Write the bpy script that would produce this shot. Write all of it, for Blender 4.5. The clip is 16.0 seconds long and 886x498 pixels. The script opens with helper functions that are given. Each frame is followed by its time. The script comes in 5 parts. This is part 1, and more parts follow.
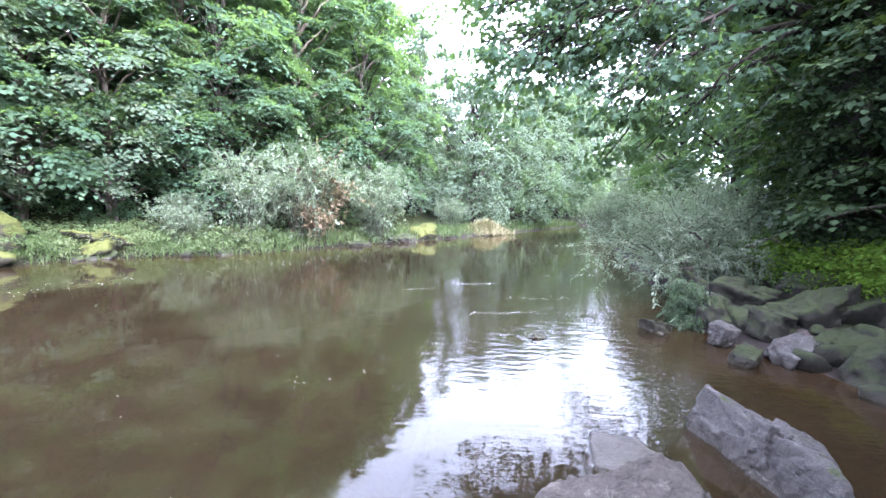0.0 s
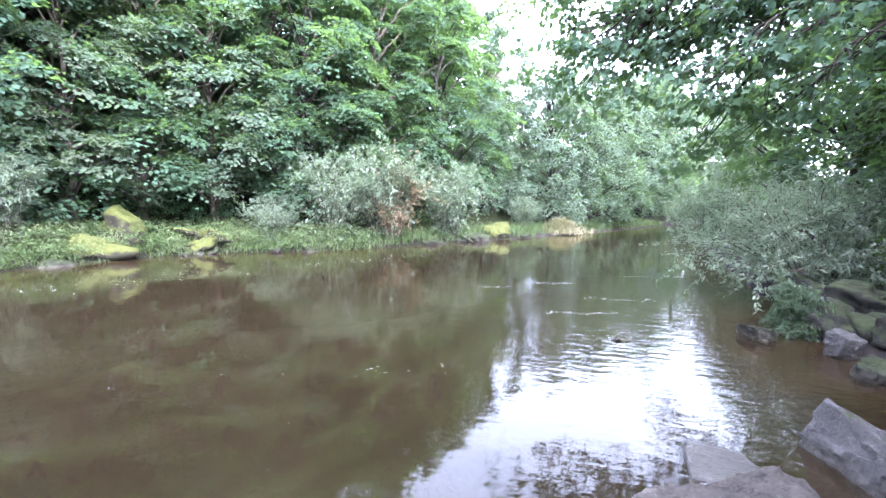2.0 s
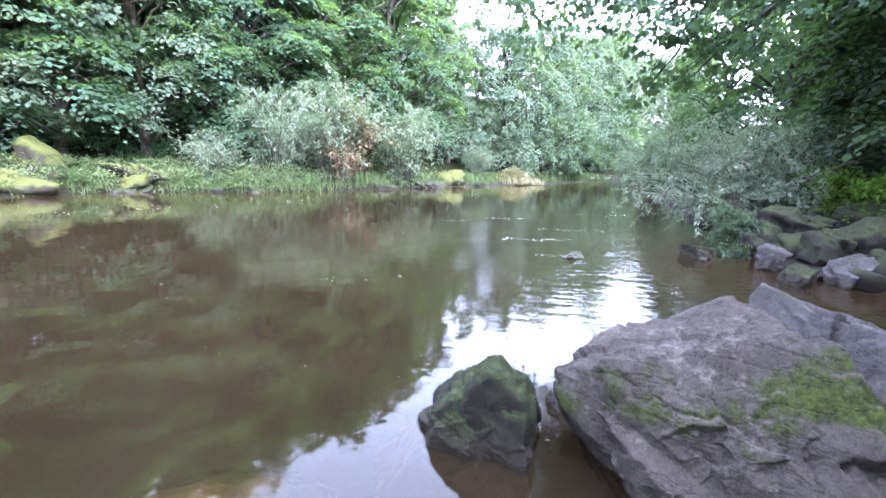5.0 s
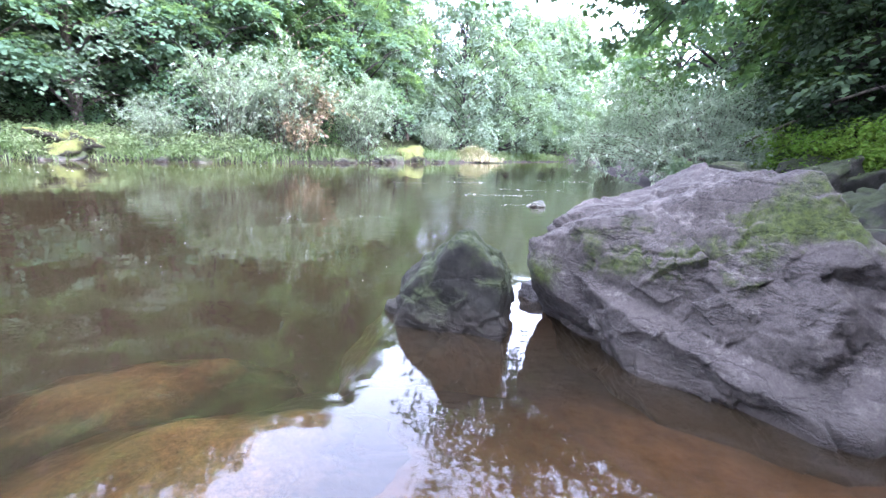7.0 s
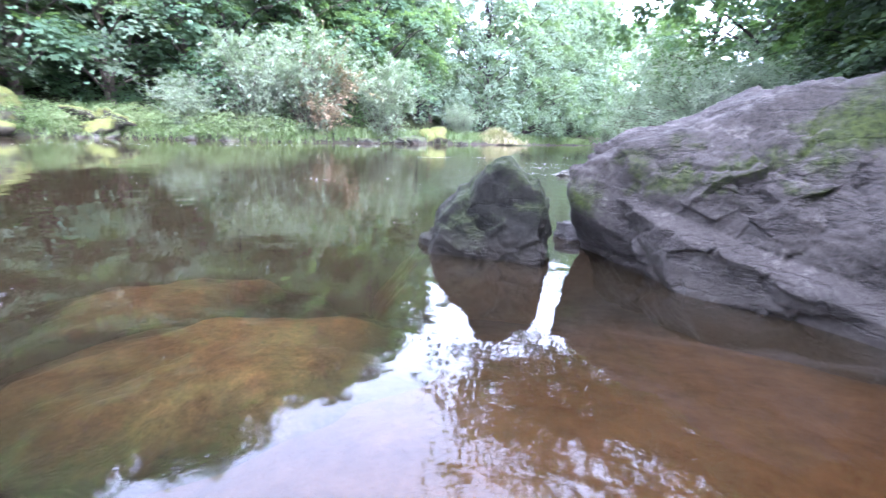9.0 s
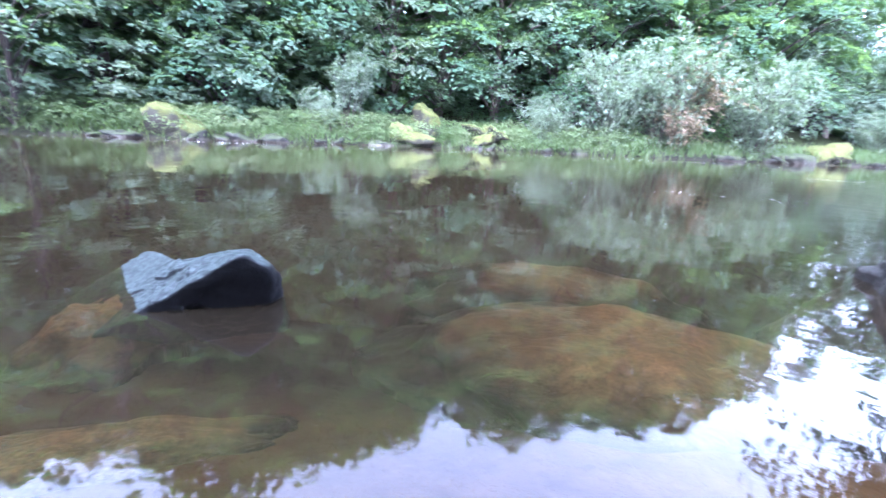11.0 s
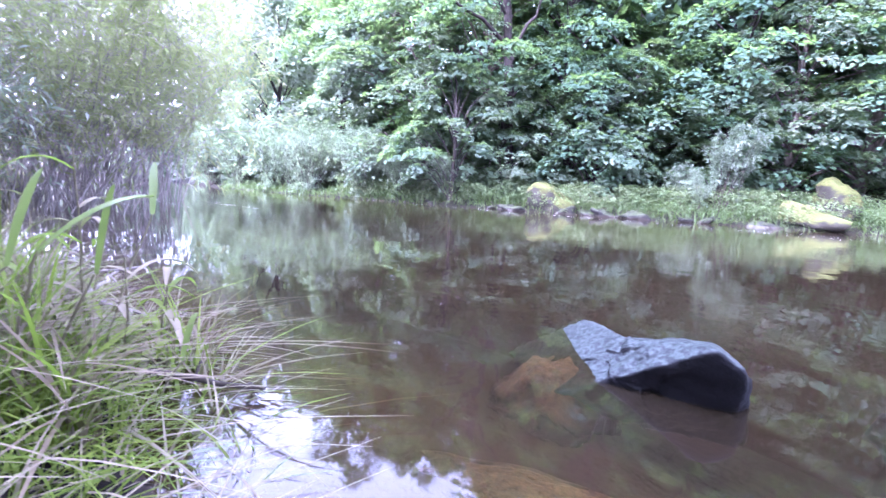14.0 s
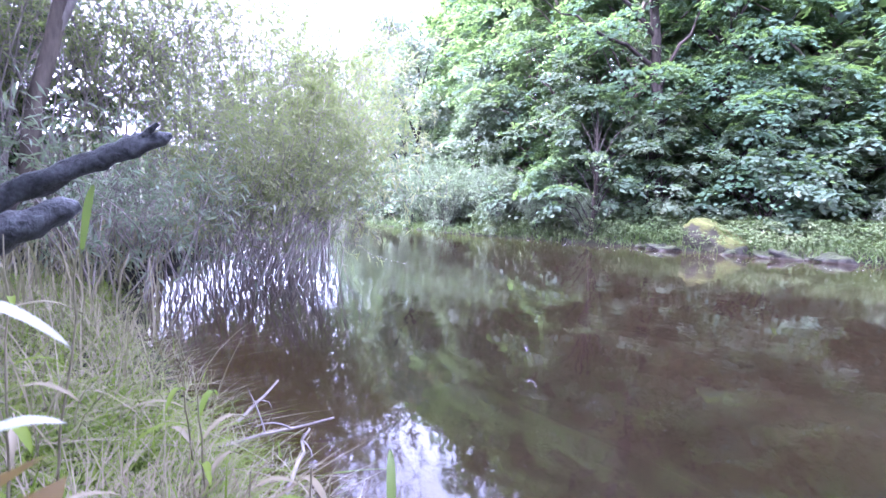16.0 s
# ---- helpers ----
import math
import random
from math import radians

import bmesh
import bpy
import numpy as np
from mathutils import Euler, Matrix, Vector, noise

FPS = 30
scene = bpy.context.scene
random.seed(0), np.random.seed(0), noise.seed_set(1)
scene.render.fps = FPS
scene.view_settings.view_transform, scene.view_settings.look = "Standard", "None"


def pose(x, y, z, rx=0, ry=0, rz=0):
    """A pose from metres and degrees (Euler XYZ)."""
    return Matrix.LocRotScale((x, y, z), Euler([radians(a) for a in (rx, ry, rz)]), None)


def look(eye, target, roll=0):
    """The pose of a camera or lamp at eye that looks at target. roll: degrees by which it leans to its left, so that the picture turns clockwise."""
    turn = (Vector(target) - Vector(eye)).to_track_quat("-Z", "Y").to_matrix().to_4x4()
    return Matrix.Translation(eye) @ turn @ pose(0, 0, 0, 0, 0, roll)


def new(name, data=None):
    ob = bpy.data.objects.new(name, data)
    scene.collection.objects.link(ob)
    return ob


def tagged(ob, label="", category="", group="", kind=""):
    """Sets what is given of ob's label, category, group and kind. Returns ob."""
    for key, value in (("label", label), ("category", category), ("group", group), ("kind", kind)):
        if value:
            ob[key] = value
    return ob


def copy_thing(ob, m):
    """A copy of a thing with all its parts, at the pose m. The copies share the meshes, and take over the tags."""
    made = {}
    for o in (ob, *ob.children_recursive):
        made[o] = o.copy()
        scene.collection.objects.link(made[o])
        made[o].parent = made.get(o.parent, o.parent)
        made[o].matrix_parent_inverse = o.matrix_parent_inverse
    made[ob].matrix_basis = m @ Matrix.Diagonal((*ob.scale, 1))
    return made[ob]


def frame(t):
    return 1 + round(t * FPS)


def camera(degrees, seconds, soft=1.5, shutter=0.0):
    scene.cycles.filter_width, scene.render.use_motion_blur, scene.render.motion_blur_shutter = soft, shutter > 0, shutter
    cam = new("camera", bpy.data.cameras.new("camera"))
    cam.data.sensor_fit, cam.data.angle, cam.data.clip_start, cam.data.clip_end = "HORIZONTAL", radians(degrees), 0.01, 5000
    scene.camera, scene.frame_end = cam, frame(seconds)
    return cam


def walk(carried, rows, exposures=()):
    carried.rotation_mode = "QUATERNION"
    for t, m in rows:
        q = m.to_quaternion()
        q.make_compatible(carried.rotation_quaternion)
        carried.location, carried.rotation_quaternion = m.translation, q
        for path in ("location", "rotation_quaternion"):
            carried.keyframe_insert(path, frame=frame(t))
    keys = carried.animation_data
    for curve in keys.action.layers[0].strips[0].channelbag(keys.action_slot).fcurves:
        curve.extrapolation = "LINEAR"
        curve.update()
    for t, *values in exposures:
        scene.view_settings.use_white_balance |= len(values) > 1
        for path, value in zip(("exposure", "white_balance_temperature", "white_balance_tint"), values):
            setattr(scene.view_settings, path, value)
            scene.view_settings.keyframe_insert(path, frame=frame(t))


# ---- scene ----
cam = camera(90.5, 16.0, soft=1.45, shutter=0.35)

PATH = [
    (0, (0.453, 0.82, 2.045), (0.277, 2.8, 1.833), 1.3),
    (0.5, (0.461, 0.836, 2.028), (0.202, 2.808, 1.817), 1.1),
    (1, (0.434, 0.837, 2.02), (0.089, 2.795, 1.805), 0.9),
    (1.5, (0.386, 0.818, 2.02), (-0.038, 2.76, 1.802), 0.9),
    (2, (0.375, 0.825, 1.979), (-0.122, 2.75, 1.762), 0.8),
    (2.5, (0.383, 0.821, 1.931), (-0.152, 2.736, 1.708), 0.8),
    (3, (0.387, 0.839, 1.874), (-0.118, 2.76, 1.637), 1.1),
    (3.5, (0.37, 0.852, 1.793), (-0.098, 2.779, 1.536), 1.4),
    (4, (0.356, 0.864, 1.677), (-0.075, 2.796, 1.393), 1.2),
    (4.5, (0.323, 0.831, 1.543), (-0.029, 2.769, 1.196), 1.6),
    (5, (0.307, 0.852, 1.373), (0.032, 2.793, 0.976), 2.0),
    (5.2, (0.313, 0.872, 1.288), (0.061, 2.814, 0.882), 2.2),
    (7.3, (0.281, 0.88, 0.749), (0.237, 2.824, 0.281), 2.2),
    (7.5, (0.284, 0.882, 0.717), (0.276, 2.823, 0.234), 2.1),
    (8, (0.297, 0.872, 0.631), (0.357, 2.811, 0.143), 2.3),
    (8.2, (0.294, 0.864, 0.605), (0.373, 2.801, 0.114), 2.4),
    (10.3, (0.068, 0.809, 0.455), (-0.982, 2.432, -0.06), 2.6),
    (10.5, (0.053, 0.782, 0.452), (-1.104, 2.33, -0.06), 2.8),
    (11, (-0.001, 0.727, 0.443), (-1.408, 2.057, -0.057), 2.7),
    (11.5, (-0.044, 0.667, 0.44), (-1.647, 1.764, -0.034), 2.3),
    (12, (-0.071, 0.616, 0.439), (-1.823, 1.47, -0.009), 2.0),
    (12.5, (-0.091, 0.565, 0.44), (-1.952, 1.171, 0.027), 2.2),
    (13, (-0.118, 0.519, 0.437), (-2.049, 0.884, 0.068), 2.3),
    (13.5, (-0.141, 0.479, 0.425), (-2.11, 0.645, 0.117), 3.0),
    (14, (-0.141, 0.453, 0.45), (-2.125, 0.458, 0.196), 3.5),
    (14.5, (-0.162, 0.408, 0.544), (-2.143, 0.252, 0.313), 3.7),
    (15, (-0.194, 0.353, 0.683), (-2.156, 0.031, 0.467), 3.5),
    (15.5, (-0.364, 0.174, 0.808), (-2.301, -0.285, 0.62), 2.8),
    (16, (-0.481, 0.056, 0.924), (-2.392, -0.506, 0.752), 2.2),
]
walk(cam, [(t, look(eye, target, roll)) for t, eye, target, roll in PATH], [
(0.0, 4.86, 5500, 22), (5.0, 4.89, 5300, 23), (7.5, 5.25, 5300, 26), (8.0, 5.25, 5300, 26), (10.5, 5.2, 4880, 25), (12.0, 5.33, 4760, 37), (14.0, 5.3, 4920, 48), (16.0, 5.08, 5060, 45)])

# ---- light: bright overcast sky, broad soft sun behind the cloud ----
world = bpy.data.worlds.new("overcast_sky")
scene.world = world
world.use_nodes = True
wn, wl = world.node_tree.nodes, world.node_tree.links
sky = wn.new("ShaderNodeTexSky")
sky.sky_type, sky.sun_disc = 'NISHITA', False
sky.sun_elevation, sky.sun_rotation = radians(48), radians(140)
sky.air_density, sky.dust_density, sky.ozone_density = 1.0, 4.0, 1.0
veil = wn.new("ShaderNodeHueSaturation")
veil.inputs["Saturation"].default_value = 0.3
wl.new(sky.outputs[0], veil.inputs["Color"])
wl.new(veil.outputs[0], wn["Background"].inputs["Color"])
wn["Background"].inputs["Strength"].default_value = 0.15
sun = new("sun", bpy.data.lights.new("sun", 'SUN'))
sun.data.energy, sun.data.angle, sun.data.color = 0.25, radians(60), (1.0, 0.97, 0.92)
sun.matrix_world = look((0, 0, 30), (-8.0, 9.5, 30 - 13.5))

# ---- materials ----
def mat(name):
    m = bpy.data.materials.new(name)
    m.use_nodes = True
    n, l = m.node_tree.nodes, m.node_tree.links
    return m, n, l, n["Principled BSDF"]


def noise_node(n, l, scale, detail=4.0, coord="Object", rough=0.55, stretch=(1, 1, 1)):
    tc, mp, nz = n.new("ShaderNodeTexCoord"), n.new("ShaderNodeMapping"), n.new("ShaderNodeTexNoise")
    mp.inputs["Scale"].default_value = stretch
    nz.inputs["Scale"].default_value, nz.inputs["Detail"].default_value, nz.inputs["Roughness"].default_value = scale, detail, rough
    l.new(tc.outputs[coord], mp.inputs["Vector"])
    l.new(mp.outputs[0], nz.inputs["Vector"])
    return nz


def ramp(n, l, src, stops):
    r = n.new("ShaderNodeValToRGB")
    els = r.color_ramp.elements
    while len(els) < len(stops):
        els.new(0.5)
    for e, (p, c) in zip(els, stops):
        e.position, e.color = p, (*c, 1)
    l.new(src, r.inputs[0])
    return r


def mixc(n, l, fac, a, b, blend='MIX'):
    m = n.new("ShaderNodeMix")
    m.data_type, m.blend_type = 'RGBA', blend
    for sock, v in ((m.inputs[0], fac), (m.inputs[6], a), (m.inputs[7], b)):
        if isinstance(v, (int, float)):
            sock.default_value = v
        elif isinstance(v, tuple):
            sock.default_value = (*v, 1)
        else:
            l.new(v, sock)
    return m.outputs[2]


def math_node(n, l, op, a, b=0.0):
    m = n.new("ShaderNodeMath")
    m.operation = op
    for sock, v in zip(m.inputs, (a, b)):
        if isinstance(v, (int, float)):
            sock.default_value = v
        else:
            l.new(v, sock)
    return m.outputs[0]


def bump(n, l, height, strength, distance, onto=None):
    b = n.new("ShaderNodeBump")
    b.inputs["Strength"].default_value, b.inputs["Distance"].default_value = strength, distance
    l.new(height, b.inputs["Height"])
    if onto is not None:
        l.new(onto, b.inputs["Normal"])
    return b.outputs[0]


def leaf_material(name, stops, rough=0.5, translucent=0.3, spec=0.5):
    """Leaves: hue differs from leaf to leaf and from spray to spray; light comes through the blade."""
    m, n, l, p = mat(name)
    geo = n.new("ShaderNodeNewGeometry")
    nz = noise_node(n, l, 0.55, 2.0)
    v = math_node(n, l, 'ADD', math_node(n, l, 'MULTIPLY', geo.outputs["Random Per Island"], 0.3),
                  math_node(n, l, 'MULTIPLY', nz.outputs[0], 0.8))
    info = n.new("ShaderNodeObjectInfo")
    v = math_node(n, l, 'ADD', v, math_node(n, l, 'MULTIPLY', info.outputs["Random"], 0.14))
    col = ramp(n, l, v, stops).outputs[0]
    l.new(col, p.inputs["Base Color"])
    p.inputs["Roughness"].default_value = rough
    p.inputs["Specular IOR Level"].default_value = spec
    tr, mx = n.new("ShaderNodeBsdfTranslucent"), n.new("ShaderNodeMixShader")
    l.new(mixc(n, l, 0.5, col, (0.15, 0.25, 0.03)), tr.inputs["Color"])
    mx.inputs[0].default_value = translucent
    l.new(p.outputs[0], mx.inputs[1])
    l.new(tr.outputs[0], mx.inputs[2])
    l.new(mx.outputs[0], n["Material Output"].inputs[0])
    return m


def rock_material(name, dark, mid, light, rough=0.8, moss=0.0, wet=0.12, moss_cols=((0.02, 0.035, 0.005), (0.08, 0.105, 0.012)), belt=None, lift=0.22, seams=0.4, silt_depth_tone=None):
    """Gritstone: weathered patches, lichen, coarse grain, hairline cracks, moss on shoulders and ledges, darker where
    water laps; the last colour, if given, is what a stone under water darkens to with depth, as light fades there.
    """
    m, n, l, p = mat(name)
    big, mid_n = noise_node(n, l, 2.6, 8.0, rough=0.7), noise_node(n, l, 9.0, 8.0, rough=0.75)
    fine, grit = noise_node(n, l, 42.0, 6.0, rough=0.8), noise_node(n, l, 170.0, 3.0, rough=0.7)
    bed = noise_node(n, l, 2.4, 7.0, stretch=(0.6, 0.8, 1.7), rough=0.62)
    v = math_node(n, l, 'ADD', math_node(n, l, 'MULTIPLY', big.outputs[0], 0.5), math_node(n, l, 'MULTIPLY', mid_n.outputs[0], 0.5))
    col = ramp(n, l, v, [(0.38, dark), (0.46, mid), (0.54, mid), (0.63, light)]).outputs[0]
    speck = ramp(n, l, fine.outputs[0], [(0.38, (0.3, 0.3, 0.31)), (0.48, (0.9, 0.9, 0.9)), (0.54, (1.0, 1.0, 1.0)), (0.66, (1.5, 1.47, 1.44))]).outputs[0]
    col = mixc(n, l, 0.6, col, speck, 'MULTIPLY')
    grains = ramp(n, l, grit.outputs[0], [(0.35, (0.5, 0.5, 0.5)), (0.5, (1.0, 1.0, 1.0)), (0.65, (1.45, 1.43, 1.4))]).outputs[0]
    col = mixc(n, l, 0.5, col, grains, 'MULTIPLY')
    lich = noise_node(n, l, 5.0, 9.0, rough=0.8)
    lichen = ramp(n, l, lich.outputs[0], [(0.57, (0, 0, 0)), (0.64, (1, 1, 1))]).outputs[0]
    col = mixc(n, l, math_node(n, l, 'MULTIPLY', lichen, 0.3), col, tuple(min(1.0, c * 1.5) for c in light))
    seam = math_node(n, l, 'ABSOLUTE', math_node(n, l, 'SUBTRACT', bed.outputs[0], 0.5))
    seam_col = ramp(n, l, seam, [(0.0, (0.15, 0.14, 0.14)), (0.012, (1, 1, 1))]).outputs[0]
    col = mixc(n, l, seams, col, seam_col, 'MULTIPLY')
    geo = n.new("ShaderNodeNewGeometry")
    if moss:
        mn = noise_node(n, l, 3.0, 8.0, rough=0.72)
        sep = n.new("ShaderNodeSeparateXYZ")
        l.new(geo.outputs["Normal"], sep.inputs[0])
        up = math_node(n, l, 'ADD', math_node(n, l, 'MULTIPLY', sep.outputs[2], lift), mn.outputs[0])
        if belt:
            # moss keeps to a belt of heights on the damp side
            spot = n.new("ShaderNodeSeparateXYZ")
            l.new(geo.outputs["Position"], spot.inputs[0])
            rise = math_node(n, l, 'SUBTRACT', spot.outputs[2], math_node(n, l, 'MULTIPLY', math_node(n, l, 'SUBTRACT', spot.outputs[0], 1.2), 0.42))
            band = math_node(n, l, 'MULTIPLY', math_node(n, l, 'ABSOLUTE', math_node(n, l, 'SUBTRACT', rise, belt[0])), -belt[1])
            side = math_node(n, l, 'MULTIPLY', sep.outputs[1], -0.16)
            up = math_node(n, l, 'ADD', math_node(n, l, 'ADD', band, side), mn.outputs[0])
        mask = ramp(n, l, up, [(0.86 - 0.3 * moss, (0, 0, 0)), (0.98 - 0.3 * moss, (1, 1, 1))]).outputs[0]
        mcol = ramp(n, l, fine.outputs[0], [(0.38, moss_cols[0]), (0.62, moss_cols[1])]).outputs[0]
        col = mixc(n, l, math_node(n, l, 'MULTIPLY', mask, 0.88), col, mcol)
    sep2 = n.new("ShaderNodeSeparateXYZ")
    l.new(geo.outputs["Position"], sep2.inputs[0])
    level = math_node(n, l, 'ADD', sep2.outputs[2], math_node(n, l, 'MULTIPLY', big.outputs[0], -0.06))
    soak = ramp(n, l, level, [(0.0, (1, 1, 1)), (max(0.02, wet), (0, 0, 0))]).outputs[0]
    if silt_depth_tone is None:
        col = mixc(n, l, math_node(n, l, 'MULTIPLY', soak, 0.5), col, (0.03, 0.024, 0.018))
        sunk = ramp(n, l, math_node(n, l, 'ADD', sep2.outputs[2], 0.5), [(0.40, (1, 1, 1)), (0.495, (0, 0, 0))]).outputs[0]
        col = mixc(n, l, math_node(n, l, 'MULTIPLY', sunk, 0.9), col, (0.075, 0.046, 0.022))
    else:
        # tan crown, flanks painted darker with depth as light fades under water
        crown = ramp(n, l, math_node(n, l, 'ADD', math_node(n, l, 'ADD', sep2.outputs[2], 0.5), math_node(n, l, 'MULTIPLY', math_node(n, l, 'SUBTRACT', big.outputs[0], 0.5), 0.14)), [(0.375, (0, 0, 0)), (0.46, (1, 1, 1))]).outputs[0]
        col = mixc(n, l, crown, silt_depth_tone, col)
    l.new(col, p.inputs["Base Color"])
    p.inputs["Specular IOR Level"].default_value = 0.18
    rr = n.new("ShaderNodeMapRange")
    rr.inputs["To Min"].default_value, rr.inputs["To Max"].default_value = rough, 0.3
    l.new(soak, rr.inputs["Value"])
    l.new(rr.outputs[0], p.inputs["Roughness"])
    b1 = bump(n, l, mid_n.outputs[0], 0.6, 0.035)
    b2 = bump(n, l, ramp(n, l, seam, [(0.0, (0, 0, 0)), (0.02, (1, 1, 1))]).outputs[0], 0.5, 0.015, b1)
    l.new(bump(n, l, fine.outputs[0], 0.7, 0.010, b2), p.inputs["Normal"])
    return m


def plain_material(name, a, b, scale, rough=0.8, stretch=(1, 1, 1), bump_d=0.01):
    m, n, l, p = mat(name)
    nz = noise_node(n, l, scale, 6.0, stretch=stretch, rough=0.65)
    l.new(ramp(n, l, nz.outputs[0], [(0.32, a), (0.68, b)]).outputs[0], p.inputs["Base Color"])
    p.inputs["Roughness"].default_value = rough
    p.inputs["Specular IOR Level"].default_value = 0.15
    l.new(bump(n, l, nz.outputs[0], 0.8, bump_d), p.inputs["Normal"])
    return m


def wet_stone():
    """Black wet stone; the sky's pale sheen on its upper side is painted into the colour, with a ragged edge."""
    m, n, l, p = mat("wet_black_stone")
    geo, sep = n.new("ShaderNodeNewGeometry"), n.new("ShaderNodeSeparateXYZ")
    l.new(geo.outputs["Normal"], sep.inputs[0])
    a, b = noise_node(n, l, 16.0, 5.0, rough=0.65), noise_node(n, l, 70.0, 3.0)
    # faces turned upward get the painted sky sheen
    top_sheen = ramp(n, l, math_node(n, l, 'ADD', math_node(n, l, 'MULTIPLY', sep.outputs[2], 0.75), math_node(n, l, 'MULTIPLY', a.outputs[0], 0.5)), [(0.70, (0, 0, 0)), (0.82, (1, 1, 1))]).outputs[0]
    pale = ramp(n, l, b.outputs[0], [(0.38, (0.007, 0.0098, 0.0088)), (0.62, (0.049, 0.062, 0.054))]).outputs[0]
    l.new(mixc(n, l, top_sheen, (0.0015, 0.0015, 0.002), pale), p.inputs["Base Color"])
    p.inputs["Roughness"].default_value = 0.55
    p.inputs["Specular IOR Level"].default_value = 0.15
    l.new(bump(n, l, a.outputs[0], 0.6, 0.012), p.inputs["Normal"])
    return m


SYCAMORE = leaf_material("sycamore_leaf", [(0.2, (0.022, 0.042, 0.030)), (0.5, (0.031, 0.056, 0.038)), (0.75, (0.041, 0.069, 0.041)), (0.98, (0.064, 0.086, 0.047))], rough=0.65, spec=0.1, translucent=0.5)
SYCAMORE_PALE = leaf_material("pale_sycamore_leaf", [(0.2, (0.033, 0.054, 0.041)), (0.55, (0.048, 0.072, 0.051)), (0.98, (0.082, 0.093, 0.060))], rough=0.65, spec=0.1, translucent=0.5)
WILLOW = leaf_material("silver_willow_leaf", [(0.2, (0.068, 0.09, 0.068)), (0.5, (0.1, 0.124, 0.094)), (0.8, (0.13, 0.152, 0.118)), (0.98, (0.165, 0.168, 0.122))], rough=0.65, spec=0.12, translucent=0.42)
PALE_WILLOW = leaf_material("pale_willow_leaf", [(0.2, (0.14, 0.18, 0.14)), (0.5, (0.19, 0.225, 0.175)), (0.8, (0.235, 0.265, 0.215)), (0.98, (0.27, 0.28, 0.215))], rough=0.6, spec=0.2, translucent=0.55)
WILLOW_GREEN = leaf_material("olive_willow_leaf", [(0.2, (0.13, 0.14, 0.078)), (0.5, (0.19, 0.195, 0.1)), (0.8, (0.25, 0.245, 0.14)), (0.98, (0.31, 0.29, 0.19))], rough=0.6, spec=0.2, translucent=0.58)
HILL_LEAF = leaf_material("distant_leaf", [(0.2, (0.044, 0.064, 0.049)), (0.5, (0.058, 0.081, 0.06)), (0.98, (0.078, 0.1, 0.072))], rough=0.65, spec=0.1, translucent=0.45)
RUST_LEAF = leaf_material("rusty_leaf", [(0.2, (0.05, 0.034, 0.024)), (0.55, (0.105, 0.072, 0.05)), (0.95, (0.16, 0.125, 0.075))], rough=0.62, spec=0.15)
FERN = leaf_material("bright_fern_leaf", [(0.2, (0.022, 0.06, 0.006)), (0.55, (0.055, 0.112, 0.012)), (0.95, (0.11, 0.155, 0.024))], rough=0.62, spec=0.1, translucent=0.55)
HERB = leaf_material("bank_herb_leaf", [(0.2, (0.018, 0.034, 0.014)), (0.5, (0.04, 0.06, 0.026)), (0.8, (0.066, 0.082, 0.04)), (0.98, (0.105, 0.102, 0.06))], rough=0.65, spec=0.1)
GRASS = leaf_material("green_grass_blade", [(0.15, (0.05, 0.088, 0.008)), (0.5, (0.105, 0.155, 0.017)), (0.8, (0.165, 0.2, 0.033)), (0.98, (0.25, 0.25, 0.075))], rough=0.6, spec=0.15, translucent=0.5)
DRY_GRASS = leaf_material("dry_grass_blade", [(0.15, (0.07, 0.054, 0.03)), (0.5, (0.15, 0.125, 0.075)), (0.95, (0.27, 0.235, 0.16))], rough=0.7, spec=0.25)
BARK = plain_material("bark", (0.0315, 0.0252, 0.0196), (0.112, 0.0945, 0.0735), 9.0, 0.9, (1, 1, 0.25), 0.02)
PALE_BARK = plain_material("pale_willow_bark", (0.1, 0.086, 0.075), (0.28, 0.25, 0.22), 8.0, 0.85, (1, 1, 0.3), 0.015)
# near-black leaf colour that stands in for deep shade on the bank
SHADE_LEAF = leaf_material("shade_dark_leaf", [(0.2, (0.006, 0.012, 0.006)), (0.6, (0.013, 0.023, 0.010)), (0.98, (0.024, 0.038, 0.014))], rough=0.6, spec=0.08, translucent=0.15)
DARK_BARK = plain_material("dark_damp_bark", (0.008, 0.0065, 0.0055), (0.034, 0.028, 0.023), 9.0, 0.9, (1, 1, 0.25), 0.02)
DEAD_WOOD = plain_material("wet_dead_wood", (0.007, 0.0078, 0.0078), (0.062, 0.067, 0.067), 26.0, 0.45, (1, 1, 1), 0.02)
TWIG = plain_material("brown_twig", (0.022, 0.018, 0.013), (0.06, 0.05, 0.036), 12.0, 0.8)
GRIT = rock_material("grey_gritstone", (0.018, 0.016, 0.0155), (0.05, 0.046, 0.045), (0.12, 0.112, 0.11), moss=0.45, moss_cols=((0.012, 0.018, 0.005), (0.042, 0.05, 0.015)))
BOULDER_STONE = rock_material("mossy_boulder_stone", (0.0145, 0.0118, 0.0102), (0.047, 0.0402, 0.0355), (0.124, 0.109, 0.099), moss=1.23, belt=(0.5, 1.1), moss_cols=((0.0095, 0.0145, 0.0025), (0.045, 0.062, 0.006)))
GRIT_DARK = rock_material("dark_gritstone", (0.0045, 0.0042, 0.0034), (0.0145, 0.0136, 0.0105), (0.042, 0.039, 0.031), moss=0.98, moss_cols=((0.008, 0.012, 0.0038), (0.028, 0.036, 0.0105)))
